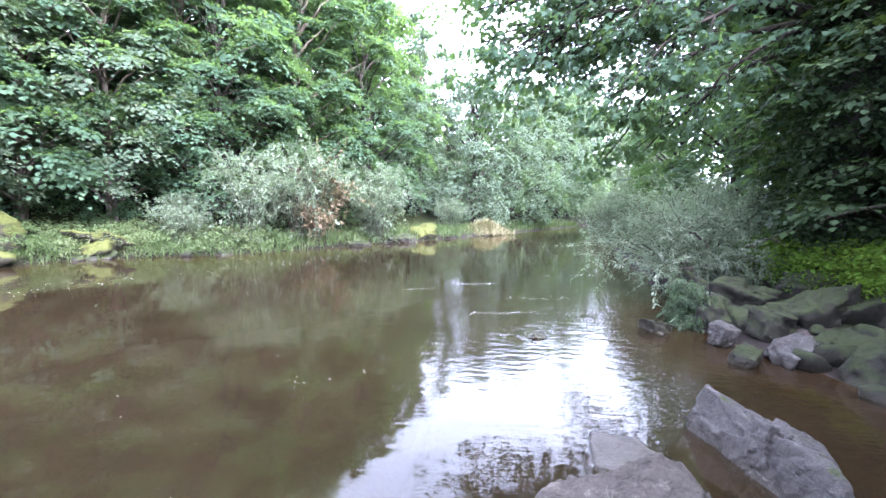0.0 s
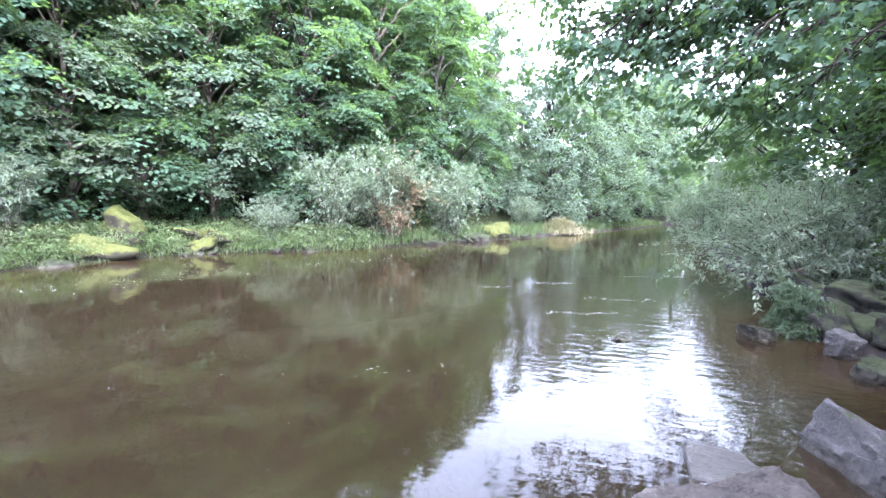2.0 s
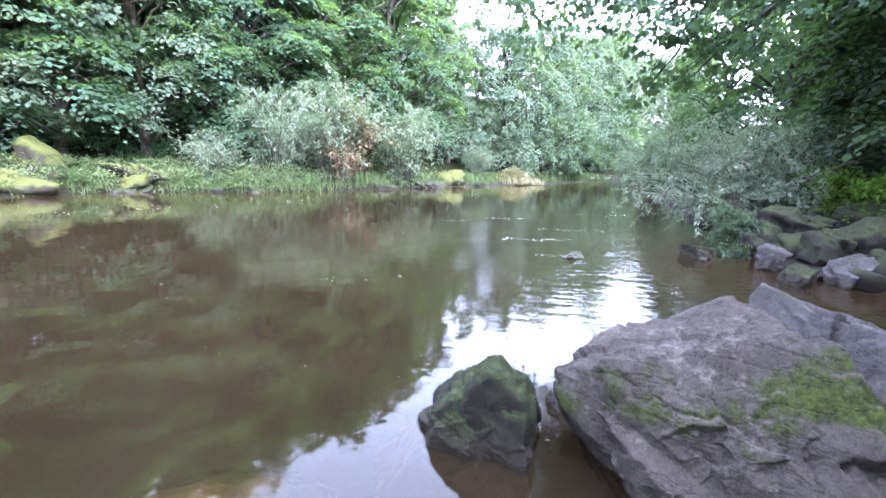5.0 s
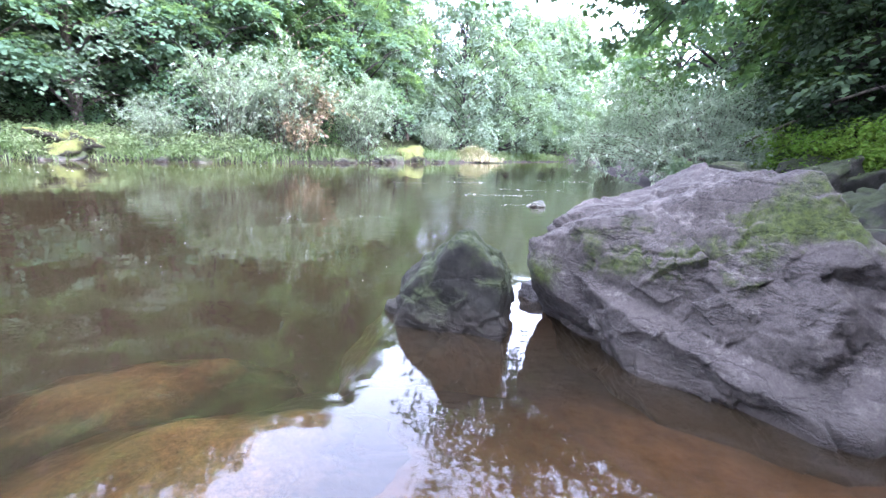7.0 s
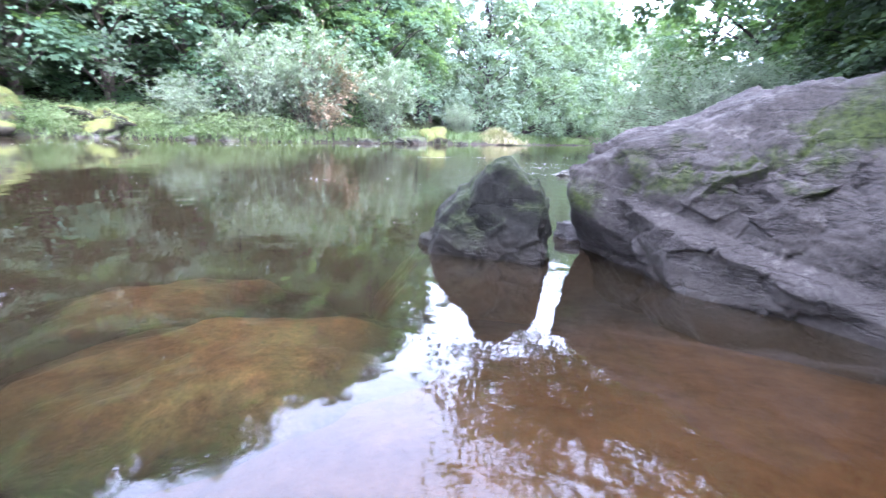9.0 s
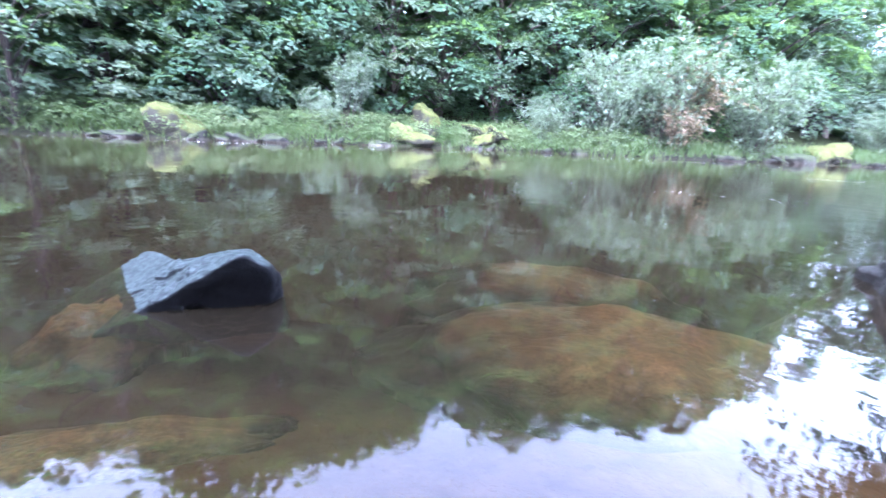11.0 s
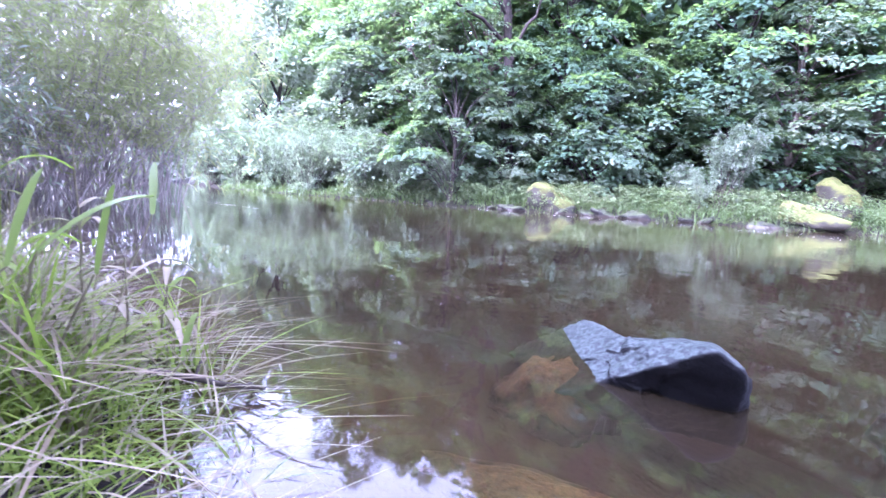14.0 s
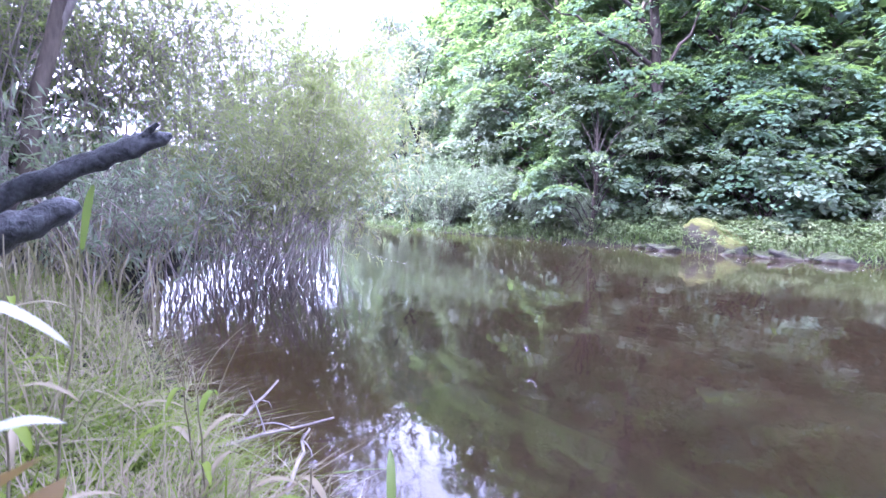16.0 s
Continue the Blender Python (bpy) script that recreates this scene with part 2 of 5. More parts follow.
GRIT_BLACK = rock_material("wet_black_gritstone", (0.0022, 0.0022, 0.0019), (0.0066, 0.0062, 0.0053), (0.017, 0.016, 0.0135), moss=1.0, wet=0.03, moss_cols=((0.006, 0.009, 0.003), (0.022, 0.028, 0.008)))
GRIT_PALE = rock_material("pale_gritstone", (0.04, 0.037, 0.036), (0.09, 0.085, 0.083), (0.16, 0.152, 0.15), moss=0.25)
GRIT_MOSSY = rock_material("mossy_gritstone", (0.007, 0.0062, 0.0045), (0.017, 0.015, 0.0102), (0.034, 0.03, 0.021), moss=1.25, wet=0.05, lift=0.55, moss_cols=((0.017, 0.021, 0.0035), (0.056, 0.062, 0.011)))
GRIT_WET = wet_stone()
SUNK_STONE = rock_material("silted_depth_faded_stone", (0.15, 0.118, 0.066), (0.26, 0.21, 0.122), (0.36, 0.295, 0.175), moss=0.0, wet=0.0001, seams=0.1, silt_depth_tone=(0.016, 0.0112, 0.0078))


def ground_material():
    """Silty river bed below the water line, its colour darkened with depth for the light lost in water; bare earth at
    the edge, leaf litter and turf above.
    """
    m, n, l, p = mat("ground_earth")
    geo, sep = n.new("ShaderNodeNewGeometry"), n.new("ShaderNodeSeparateXYZ")
    l.new(geo.outputs["Position"], sep.inputs[0])
    a, b = noise_node(n, l, 0.9, 6.0, rough=0.6), noise_node(n, l, 9.0, 5.0, rough=0.65)
    silt_depth_tone = ramp(n, l, b.outputs[0], [(0.3, (0.11, 0.068, 0.032)), (0.7, (0.24, 0.155, 0.076))]).outputs[0]
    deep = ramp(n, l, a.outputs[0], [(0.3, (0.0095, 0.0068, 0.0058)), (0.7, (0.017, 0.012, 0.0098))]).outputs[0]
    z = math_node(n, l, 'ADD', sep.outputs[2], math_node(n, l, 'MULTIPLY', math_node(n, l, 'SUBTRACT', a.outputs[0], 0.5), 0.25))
    # bed colour darkens with depth, painting the light that the water would absorb
    bed = mixc(n, l, ramp(n, l, math_node(n, l, 'ADD', z, 0.6), [(0.36, (0, 0, 0)), (0.54, (1, 1, 1))]).outputs[0], deep, silt_depth_tone)
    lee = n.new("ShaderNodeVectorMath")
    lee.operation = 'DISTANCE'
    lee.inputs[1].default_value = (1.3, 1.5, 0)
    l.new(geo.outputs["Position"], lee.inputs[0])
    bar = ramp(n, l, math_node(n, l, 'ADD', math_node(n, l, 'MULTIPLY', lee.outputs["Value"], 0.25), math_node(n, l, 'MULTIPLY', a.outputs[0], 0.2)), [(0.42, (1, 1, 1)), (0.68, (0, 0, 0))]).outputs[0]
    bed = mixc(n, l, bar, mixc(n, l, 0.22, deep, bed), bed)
    earth = ramp(n, l, b.outputs[0], [(0.3, (0.024, 0.0185, 0.0178)), (0.7, (0.075, 0.059, 0.057))]).outputs[0]
    turf = ramp(n, l, b.outputs[0], [(0.3, (0.007, 0.0095, 0.0035)), (0.7, (0.02, 0.023, 0.0085))]).outputs[0]
    land = mixc(n, l, ramp(n, l, math_node(n, l, 'ADD', math_node(n, l, 'MULTIPLY', a.outputs[0], 0.9), math_node(n, l, 'ADD', math_node(n, l, 'MULTIPLY', z, 0.35), math_node(n, l, 'MINIMUM', math_node(n, l, 'MAXIMUM', math_node(n, l, 'MULTIPLY', sep.outputs[0], -0.1), 0.0), 0.4))), [(0.5, (0, 0, 0)), (0.64, (1, 1, 1))]).outputs[0], earth, turf)
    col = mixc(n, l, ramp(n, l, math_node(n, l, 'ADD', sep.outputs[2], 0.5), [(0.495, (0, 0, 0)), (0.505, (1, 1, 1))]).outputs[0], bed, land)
    damp = ramp(n, l, math_node(n, l, 'ADD', z, 0.3), [(0.4, (1, 1, 1)), (0.52, (0, 0, 0))]).outputs[0]
    above = ramp(n, l, math_node(n, l, 'ADD', sep.outputs[2], 0.5), [(0.5, (0, 0, 0)), (0.51, (1, 1, 1))]).outputs[0]
    col = mixc(n, l, math_node(n, l, 'MULTIPLY', math_node(n, l, 'MULTIPLY', damp, above), 0.8), col, (0.0062, 0.005, 0.0042))
    l.new(col, p.inputs["Base Color"])
    p.inputs["Roughness"].default_value = 0.9
    p.inputs["Specular IOR Level"].default_value = 0.08
    l.new(bump(n, l, b.outputs[0], 0.8, 0.03), p.inputs["Normal"])
    return m


def water_material():
    """Peat-brown river: clear amber body, mirror sheen by Fresnel, ripples in three sizes, livelier over the riffle."""
    m, n, l, p = mat("peaty_water")
    n.remove(p)
    tr, gl, fr, mx = n.new("ShaderNodeBsdfTransparent"), n.new("ShaderNodeBsdfGlossy"), n.new("ShaderNodeFresnel"), n.new("ShaderNodeMixShader")
    tr.inputs["Color"].default_value = (0.84, 0.66, 0.46, 1)
    gl.inputs["Color"].default_value = (1, 1, 1, 1)
    fr.inputs["IOR"].default_value = 1.43
    swell = noise_node(n, l, 1.5, 2.0)
    ripple = noise_node(n, l, 4.2, 1.5, stretch=(0.55, 1.25, 1))
    fine = noise_node(n, l, 11.0, 1.5, stretch=(0.8, 1.15, 1))
    where = noise_node(n, l, 0.45, 2.0)
    geo, near_riffle = n.new("ShaderNodeNewGeometry"), n.new("ShaderNodeVectorMath")
    near_riffle.operation = 'DISTANCE'
    near_riffle.inputs[1].default_value = (3.1, 8.3, 0)
    l.new(geo.outputs["Position"], near_riffle.inputs[0])
    riffle = ramp(n, l, math_node(n, l, 'MULTIPLY', near_riffle.outputs["Value"], 0.1), [(0.16, (1, 1, 1)), (0.55, (0, 0, 0))]).outputs[0]
    down = n.new("ShaderNodeVectorMath")
    down.operation = 'DISTANCE'
    down.inputs[1].default_value = (-8.5, -4.6, 0)
    l.new(geo.outputs["Position"], down.inputs[0])
    riffle = math_node(n, l, 'ADD', riffle, ramp(n, l, math_node(n, l, 'MULTIPLY', down.outputs["Value"], 0.1), [(0.08, (1, 1, 1)), (0.26, (0, 0, 0))]).outputs[0])
    chop = noise_node(n, l, 4.4, 2.5, stretch=(0.5, 1.5, 1), rough=0.55)
    lively = math_node(n, l, 'ADD', ramp(n, l, where.outputs[0], [(0.42, (0.25, 0.25, 0.25)), (0.62, (1.0, 1.0, 1.0))]).outputs[0], math_node(n, l, 'MULTIPLY', riffle, 1.9))
    h = math_node(n, l, 'ADD', math_node(n, l, 'MULTIPLY', swell.outputs[0], 0.5), math_node(n, l, 'MULTIPLY', math_node(n, l, 'MULTIPLY', ripple.outputs[0], 0.15), lively))
    h = math_node(n, l, 'ADD', h, math_node(n, l, 'MULTIPLY', math_node(n, l, 'MULTIPLY', fine.outputs[0], 0.11), lively))
    h = math_node(n, l, 'ADD', h, math_node(n, l, 'MULTIPLY', math_node(n, l, 'MULTIPLY', chop.outputs[0], 0.8), math_node(n, l, 'ADD', riffle, 0.06)))
    nrm = bump(n, l, h, 1.0, 0.0105)
    l.new(math_node(n, l, 'ADD', math_node(n, l, 'MULTIPLY', riffle, 0.025), 0.03), gl.inputs["Roughness"])
    l.new(nrm, gl.inputs["Normal"])
    l.new(nrm, fr.inputs["Normal"])
    murk, body = n.new("ShaderNodeBsdfDiffuse"), n.new("ShaderNodeMixShader")
    cloud = noise_node(n, l, 1.1, 4.0)
    l.new(ramp(n, l, cloud.outputs[0], [(0.3, (0.0122, 0.0092, 0.0052)), (0.7, (0.0215, 0.0168, 0.0098))]).outputs[0], murk.inputs["Color"])
    body.inputs[0].default_value = 0.5
    l.new(tr.outputs[0], body.inputs[1])
    l.new(murk.outputs[0], body.inputs[2])
    l.new(fr.outputs[0], mx.inputs[0])
    l.new(body.outputs[0], mx.inputs[1])
    l.new(gl.outputs[0], mx.inputs[2])
    l.new(mx.outputs[0], n["Material Output"].inputs[0])
    return m


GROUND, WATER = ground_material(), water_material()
FOAM, fn_, fl_, fp_ = mat("white_foam")
fp_.inputs["Base Color"].default_value, fp_.inputs["Roughness"].default_value = (0.5, 0.5, 0.49, 1), 0.6


# ---- mesh helpers ----
def mesh_of(name, verts, faces, material, smooth=False):
    """A mesh from vertex and face arrays; faces all have the same number of corners."""
    verts, faces = np.asarray(verts, np.float32), np.asarray(faces, np.int32)
    me = bpy.data.meshes.new(name)
    k = faces.shape[1]
    me.vertices.add(len(verts))
    me.vertices.foreach_set("co", verts.ravel())
    me.loops.add(faces.size)
    me.loops.foreach_set("vertex_index", faces.ravel())
    me.polygons.add(len(faces))
    me.polygons.foreach_set("loop_start", np.arange(0, faces.size, k, dtype=np.int32))
    me.polygons.foreach_set("loop_total", np.full(len(faces), k, np.int32))
    if smooth:
        me.polygons.foreach_set("use_smooth", np.ones(len(faces), bool))
    me.materials.append(material)
    me.update(calc_edges=True)
    return me


def piece(name, verts, faces, material, parent=None, smooth=False, label=""):
    ob = new(name, mesh_of(name, verts, faces, material, smooth))
    ob.parent = parent
    if label:
        ob["label"] = label
    return ob


def unit(v):
    return v / np.maximum(np.linalg.norm(v, axis=-1, keepdims=True), 1e-9)


def leaves(pos, along, normal, length, width, fold=0.18):
    """Folded four-cornered leaves: base, left edge, tip, right edge. Arrays of verts and faces."""
    along = unit(along)
    side = unit(np.cross(along, normal))
    up = np.cross(side, along)
    length, width = np.asarray(length)[:, None], np.asarray(width)[:, None]
    mid = pos + along * length * 0.45
    a, c = pos, pos + along * length - up * length * 0.12
    b, d = mid + side * width * 0.5 + up * width * fold, mid - side * width * 0.5 + up * width * fold
    v = np.stack([a, b, c, d], 1).reshape(-1, 3)
    i = np.arange(len(pos))[:, None] * 4
    f = np.concatenate([i + np.array([[0, 1, 2]]), i + np.array([[0, 2, 3]])], 0)
    return v, f


def lobed_leaves(pos, along, normal, length, width):
    """Three-lobed leaves such as a sycamore's, each a fan of four faces."""
    along = unit(along)
    side = unit(np.cross(along, normal))
    up = np.cross(side, along)
    ln, w = np.asarray(length)[:, None], np.asarray(width)[:, None]
    pts = [pos, pos + along * ln * 0.42 + side * w * 0.55 + up * w * 0.08, pos + along * ln * 0.55 + side * w * 0.2, pos + along * ln - up * ln * 0.12,
           pos + along * ln * 0.55 - side * w * 0.2, pos + along * ln * 0.42 - side * w * 0.55 + up * w * 0.08]
    v = np.stack(pts, 1).reshape(-1, 3)
    i = np.arange(len(pos))[:, None] * 6
    f = np.concatenate([i + np.array([[0, k, k + 1]]) for k in (1, 2, 3, 4)], 0)
    return v, f


def tube(path, radii, sides=7):
    """A tapered tube along a polyline, as verts and quads."""
    path, radii = np.asarray(path, float), np.asarray(radii, float)
    tang = unit(np.gradient(path, axis=0))
    ref = np.array([0.3, 0.2, 1.0]) if abs(tang[0][2]) < 0.9 else np.array([1.0, 0.2, 0.1])
    s = unit(np.cross(tang, ref))
    u = np.cross(s, tang)
    ang = np.linspace(0, 2 * np.pi, sides, endpoint=False)
    ring = s[:, None] * np.cos(ang)[None, :, None] + u[:, None] * np.sin(ang)[None, :, None]
    v = (path[:, None] + ring * radii[:, None, None]).reshape(-1, 3)
    k = len(path)
    i, j = np.meshgrid(np.arange(k - 1), np.arange(sides), indexing="ij")
    a, b = i * sides + j, i * sides + (j + 1) % sides
    f = np.stack([a, b, b + sides, a + sides], -1).reshape(-1, 4)
    return v, f


def joined(pieces):
    vs, fs, base = [], [], 0
    for v, f in pieces:
        vs.append(v)
        fs.append(f + base)
        base += len(v)
    return np.concatenate(vs), np.concatenate(fs)


def bent(a, b, sag, steps, rng, wobble=0.05):
    """A polyline from a to b that bows by sag (a vector) and wobbles a little."""
    a, b = np.asarray(a, float), np.asarray(b, float)
    t = np.linspace(0, 1, steps)[:, None]
    p = a + (b - a) * t + np.asarray(sag) * 4 * t * (1 - t)
    w = rng.normal(0, wobble, (steps, 3)) * np.linalg.norm(b - a) * np.minimum(t, 1)
    w[0] = 0
    return p + w


# ---- the lie of the land ----
FAR = [(-70, -48), (-30, -17), (-21, -8.5), (-18.5, -5), (-17, -1.2), (-15.6, 2.2), (-14.3, 5.2), (-13.6, 9.0), (-12.6, 12.2), (-11.4, 13.9), (-8, 16.2), (-4, 21.8), (-1, 26.2), (2.3, 31.5), (8, 41.5), (14, 52), (34, 84)]
NEAR = [(44, 80), (19, 51), (12.5, 42), (9.4, 33), (6.8, 22), (5.2, 13), (4.7, 10), (4.4, 8.3), (4.7, 7.0), (5.3, 5.9), (5.6, 4.6), (4.6, 3.0), (3.0, 1.7), (1.8, 0.95), (0.9, 0.55), (0.3, 0.3), (-0.3, 0.12), (-0.8, 0.0), (-1.2, -0.35), (-1.65, -0.95), (-2.1, -1.8), (-2.7, -2.8), (-4.0, -4.3), (-6.5, -5.9), (-10, -8.8), (-18, -15), (-50, -46)]


def polyline_distance(px, py, line):
    best = np.full(px.shape, 1e9)
    for (ax, ay), (bx, by) in zip(line, line[1:]):
        dx, dy = bx - ax, by - ay
        t = np.clip(((px - ax) * dx + (py - ay) * dy) / (dx * dx + dy * dy), 0, 1)
        best = np.minimum(best, np.hypot(px - ax - t * dx, py - ay - t * dy))
    return best


def in_river(px, py):
    poly = FAR + NEAR
    inside = np.zeros(px.shape, bool)
    for (ax, ay), (bx, by) in zip(poly, poly[1:] + poly[:1]):
        if ay == by:
            continue
        cross = ((ay > py) != (by > py)) & (px < (bx - ax) * (py - ay) / (by - ay) + ax)
        inside ^= cross
    return inside


def waves(px, py, seed):
    r = np.random.RandomState(seed)
    out = 0
    for s in (0.35, 0.8, 1.7, 3.6):
        a = r.uniform(0, 6.28, 6)
        out = out + (np.sin(px * s * 1.3 + a[0] + np.sin(py * s + a[1])) * np.sin(py * s * 1.1 + a[2] + np.sin(px * s * 0.7 + a[3]))) / s * 0.35
    return out


def height(px, py):
    px, py = np.asarray(px, float), np.asarray(py, float)
    df, dn, wet = polyline_distance(px, py, FAR), polyline_distance(px, py, NEAR), in_river(px, py)
    d = np.minimum(df, dn)
    w = waves(px, py, 3)
    bed = -np.minimum(1.2, 0.02 + 0.045 * d + 0.03 * d * d) + 0.03 * w * np.minimum(1, d)
    bed = bed * (1 + 1.3 * np.clip((-px - 0.15) / 0.6, 0, 1) * np.clip(6 - d, 0, 1))
    far_side = df < dn
    hill = np.where(far_side, 0.42 * np.clip(d - 4.0, 0, 28), 0.16 * np.clip(d - 2.5, 0, 40))
    land = 0.28 * (1 - np.exp(-d / 0.45)) + 0.05 * np.clip(d, 0, 6) + hill + 0.10 * w * np.minimum(1, d / 2)
    return np.where(wet, bed, land)


def z_at(x, y):
    return float(height(np.array([x]), np.array([y]))[0])


def build_ground():
    s = np.linspace(-1, 1, 190)
    ax = np.sinh(s * 6.2) / np.sinh(6.2) * 1500
    gx, gy = np.meshgrid(ax - 2.0, ax + 4.0, indexing="ij")
    v = np.stack([gx, gy, height(gx, gy)], -1).reshape(-1, 3)
    k = len(s)
    i, j = np.meshgrid(np.arange(k - 1), np.arange(k - 1), indexing="ij")
    a = i * k + j
    f = np.stack([a, a + k, a + k + 1, a + 1], -1).reshape(-1, 4)
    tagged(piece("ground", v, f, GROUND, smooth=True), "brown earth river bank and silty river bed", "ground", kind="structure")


def build_water():
    s = np.linspace(-1, 1, 60)
    ax = np.sinh(s * 4) / np.sinh(4) * 110
    gx, gy = np.meshgrid(ax, ax, indexing="ij")
    v = np.stack([gx, gy, np.zeros_like(gx)], -1).reshape(-1, 3)
    k = len(s)
    i, j = np.meshgrid(np.arange(k - 1), np.arange(k - 1), indexing="ij")
    a = i * k + j
    f = np.stack([a, a + k, a + k + 1, a + 1], -1).reshape(-1, 4)
    tagged(piece("water", v, f, WATER, smooth=True), "slow peat-brown river water mirroring sky and trees", "river", kind="structure")


build_ground()
build_water()


# ---- rocks ----
def ico(level):
    bm = bmesh.new()
    bmesh.ops.create_icosphere(bm, subdivisions=level, radius=1)
    v = np.array([p.co[:] for p in bm.verts])
    f = np.array([[p.index for p in q.verts] for q in bm.faces])
    bm.free()
    return v, f


ICO = {k: ico(k) for k in (3, 4, 5, 6, 7)}


def fractal(p, seed, octaves=5, base=1.0):
    off = Vector((seed * 7.3, seed * 3.1, seed * 5.7))
    return np.array([noise.fractal(Vector(q) * base + off, 0.9, 2.1, octaves) for q in p])


def broken_cells(p, seed, size, tilt, step, stretch=(1, 1, 1)):
    """Relief of a fractured face: each cell of the surface keeps its own small tilt and step."""
    rng = np.random.RandomState(seed)
    q = p * np.asarray(stretch)
    q = q + np.stack([fractal(p, seed + k, 3, 0.6 / size) for k in (1, 2, 4)], 1) * size * 0.22
    lo, hi = q.min(0), q.max(0)
    count = int(min(900, max(8, np.prod((hi - lo) / size + 0.6))))
    spots = rng.uniform(lo, hi, (count, 3))
    lean, lift = rng.normal(0, tilt, (count, 3)), rng.normal(0, step, count)
    out = np.zeros(len(p))
    for i in range(0, len(p), 4000):
        d2 = ((q[i:i + 4000, None] - spots[None]) ** 2).sum(-1)
        k = d2.argmin(1)
        out[i:i + 4000] = np.clip(((q[i:i + 4000] - spots[k]) * lean[k]).sum(1), -size * 0.12, size * 0.12) + lift[k]
    return out


def faceted(center, groups, level, seed, sharp=26, rough=0.02, grain=3.0, cracks=0.0, cells=()):
    """A stone made of one or more blocks grown together, each bounded by planes (point on the face, outward normal); edges worn, faces uneven and fractured."""
    d, f = ICO[level]
    c = np.asarray(center, float)
    r = np.zeros(len(d))
    for planes in groups:
        acc = np.full(len(d), 1e-9)
        for pt, nrm in planes:
            nrm = unit(np.asarray(nrm, float))
            h = max(0.02, float(np.dot(np.asarray(pt, float) - c, nrm)))
            acc += np.maximum(0, d @ nrm / h) ** sharp
        r = np.maximum(r, np.minimum(acc ** (-1.0 / sharp), 3.0))
    p = c + d * r[:, None]
    dent = fractal(p, seed, 6, grain) * rough
    for k, (size, tilt, step) in enumerate(cells):
        dent += broken_cells(p, seed + 50 * k, size, tilt, step, (1, 1, 1.15))
    if cracks:
        dent -= cracks * np.clip(1 - np.abs(fractal(p, seed + 3, 4, grain * 0.6)) * 12, 0, 1)
    return p + d * dent[:, None], f


def random_planes(rng, size, count=11):
    """Faces of a broken block of about that size round the origin."""
    sx, sy, sz = (s / 2 for s in size)
    out = []
    for nrm in ((1, 0, 0), (-1, 0, 0), (0, 1, 0), (0, -1, 0), (0, 0, 1), (0, 0, -1)):
        nv = unit(np.array(nrm, float) + rng.normal(0, 0.22, 3))
        out.append((np.array(nrm) * np.array([sx, sy, sz]), nv))
    for _ in range(count - 6):
        nv = unit(rng.normal(0, 1, 3))
        e = 1 / np.sqrt((nv[0] / sx) ** 2 + (nv[1] / sy) ** 2 + (nv[2] / sz) ** 2)
        out.append((nv * e * rng.uniform(0.8, 1.05), nv))
    return out


def rock(name, x, y, z, size, material, label, seed, yaw=0.0, tilt=(0, 0), level=4, rough=0.03, category="rock", group="", sharp=44, count=11, cells=()):
    rng = np.random.RandomState(seed)
    p, f = faceted((0, 0, 0), [random_planes(rng, size, count)], level, seed, sharp=sharp, rough=rough * max(size), grain=2.6 / max(size), cracks=0.006 * max(size), cells=[(c * max(size), t, c * max(size) * 0.035) for c, t in cells])
    ob = piece(name, p, f, material, smooth=True)
    ob.matrix_world = pose(x, y, z, tilt[0], tilt[1], yaw)
    return tagged(ob, label, category, group)


# the big boulder by the water: sloping top, overhanging nose, broad front face
BOULDER = [((0.56, 2.80, 0.41), (-0.19, -0.06, 0.47)), ((1.40, 2.7, 0.765), (0.02, 0.03, 1)), ((1.06, 2.43, 0.05), (-0.28, -0.32, 0.05)),
           ((1.22, 2.42, 0.42), (-0.22, -0.33, 0.28)), ((1.5, 2.6, 0.755), (0.84, -0.03, 0.54)), ((2.1, 2.4, 0.2), (0.95, 0.0, 0.2)), ((1.38, 3.08, 0.7), (0.05, 1, 0.25)),
           ((0.57, 2.82, 0.37), (-0.20, -0.075, -0.12)), ((1.3, 2.6, -0.5), (0, 0, -1)), ((0.8, 3.05, 0.3), (-0.6, 0.8, 0.1)), ((1.5, 2.14, 0.02), (0.12, -0.95, 0.2)), ((1.5, 2.33, 0.55), (0.1, -0.6, 0.55))]
LEDGE = [((0.84, 2.75, 0.0), (-0.95, -0.3, -0.35)), ((1.3, 2.2, 0.13), (-0.2, -0.5, 0.85)), ((1.02, 2.37, 0.05), (-0.28, -0.32, 0.03)), ((1.5, 2.03, 0.02), (0.12, -0.95, 0.12)), ((2.0, 2.4, 0.1), (1, 0, 0.1)), ((1.3, 2.9, 0.1), (0, 1, 0)), ((1.3, 2.6, -0.5), (0, 0, -1)), ((1.4, 2.5, 0.3), (0, 0, 1))]
p, f = faceted((1.25, 2.62, 0.25), [BOULDER, LEDGE], 7, 4, sharp=110, rough=0.03, grain=4.0, cracks=0.012, cells=((0.36, 0.09, 0.008), (0.13, 0.07, 0.0025)))
tagged(piece("boulder", p, f, BOULDER_STONE, smooth=True), "large grey gritstone boulder with moss patches, standing in shallow water", "boulder")

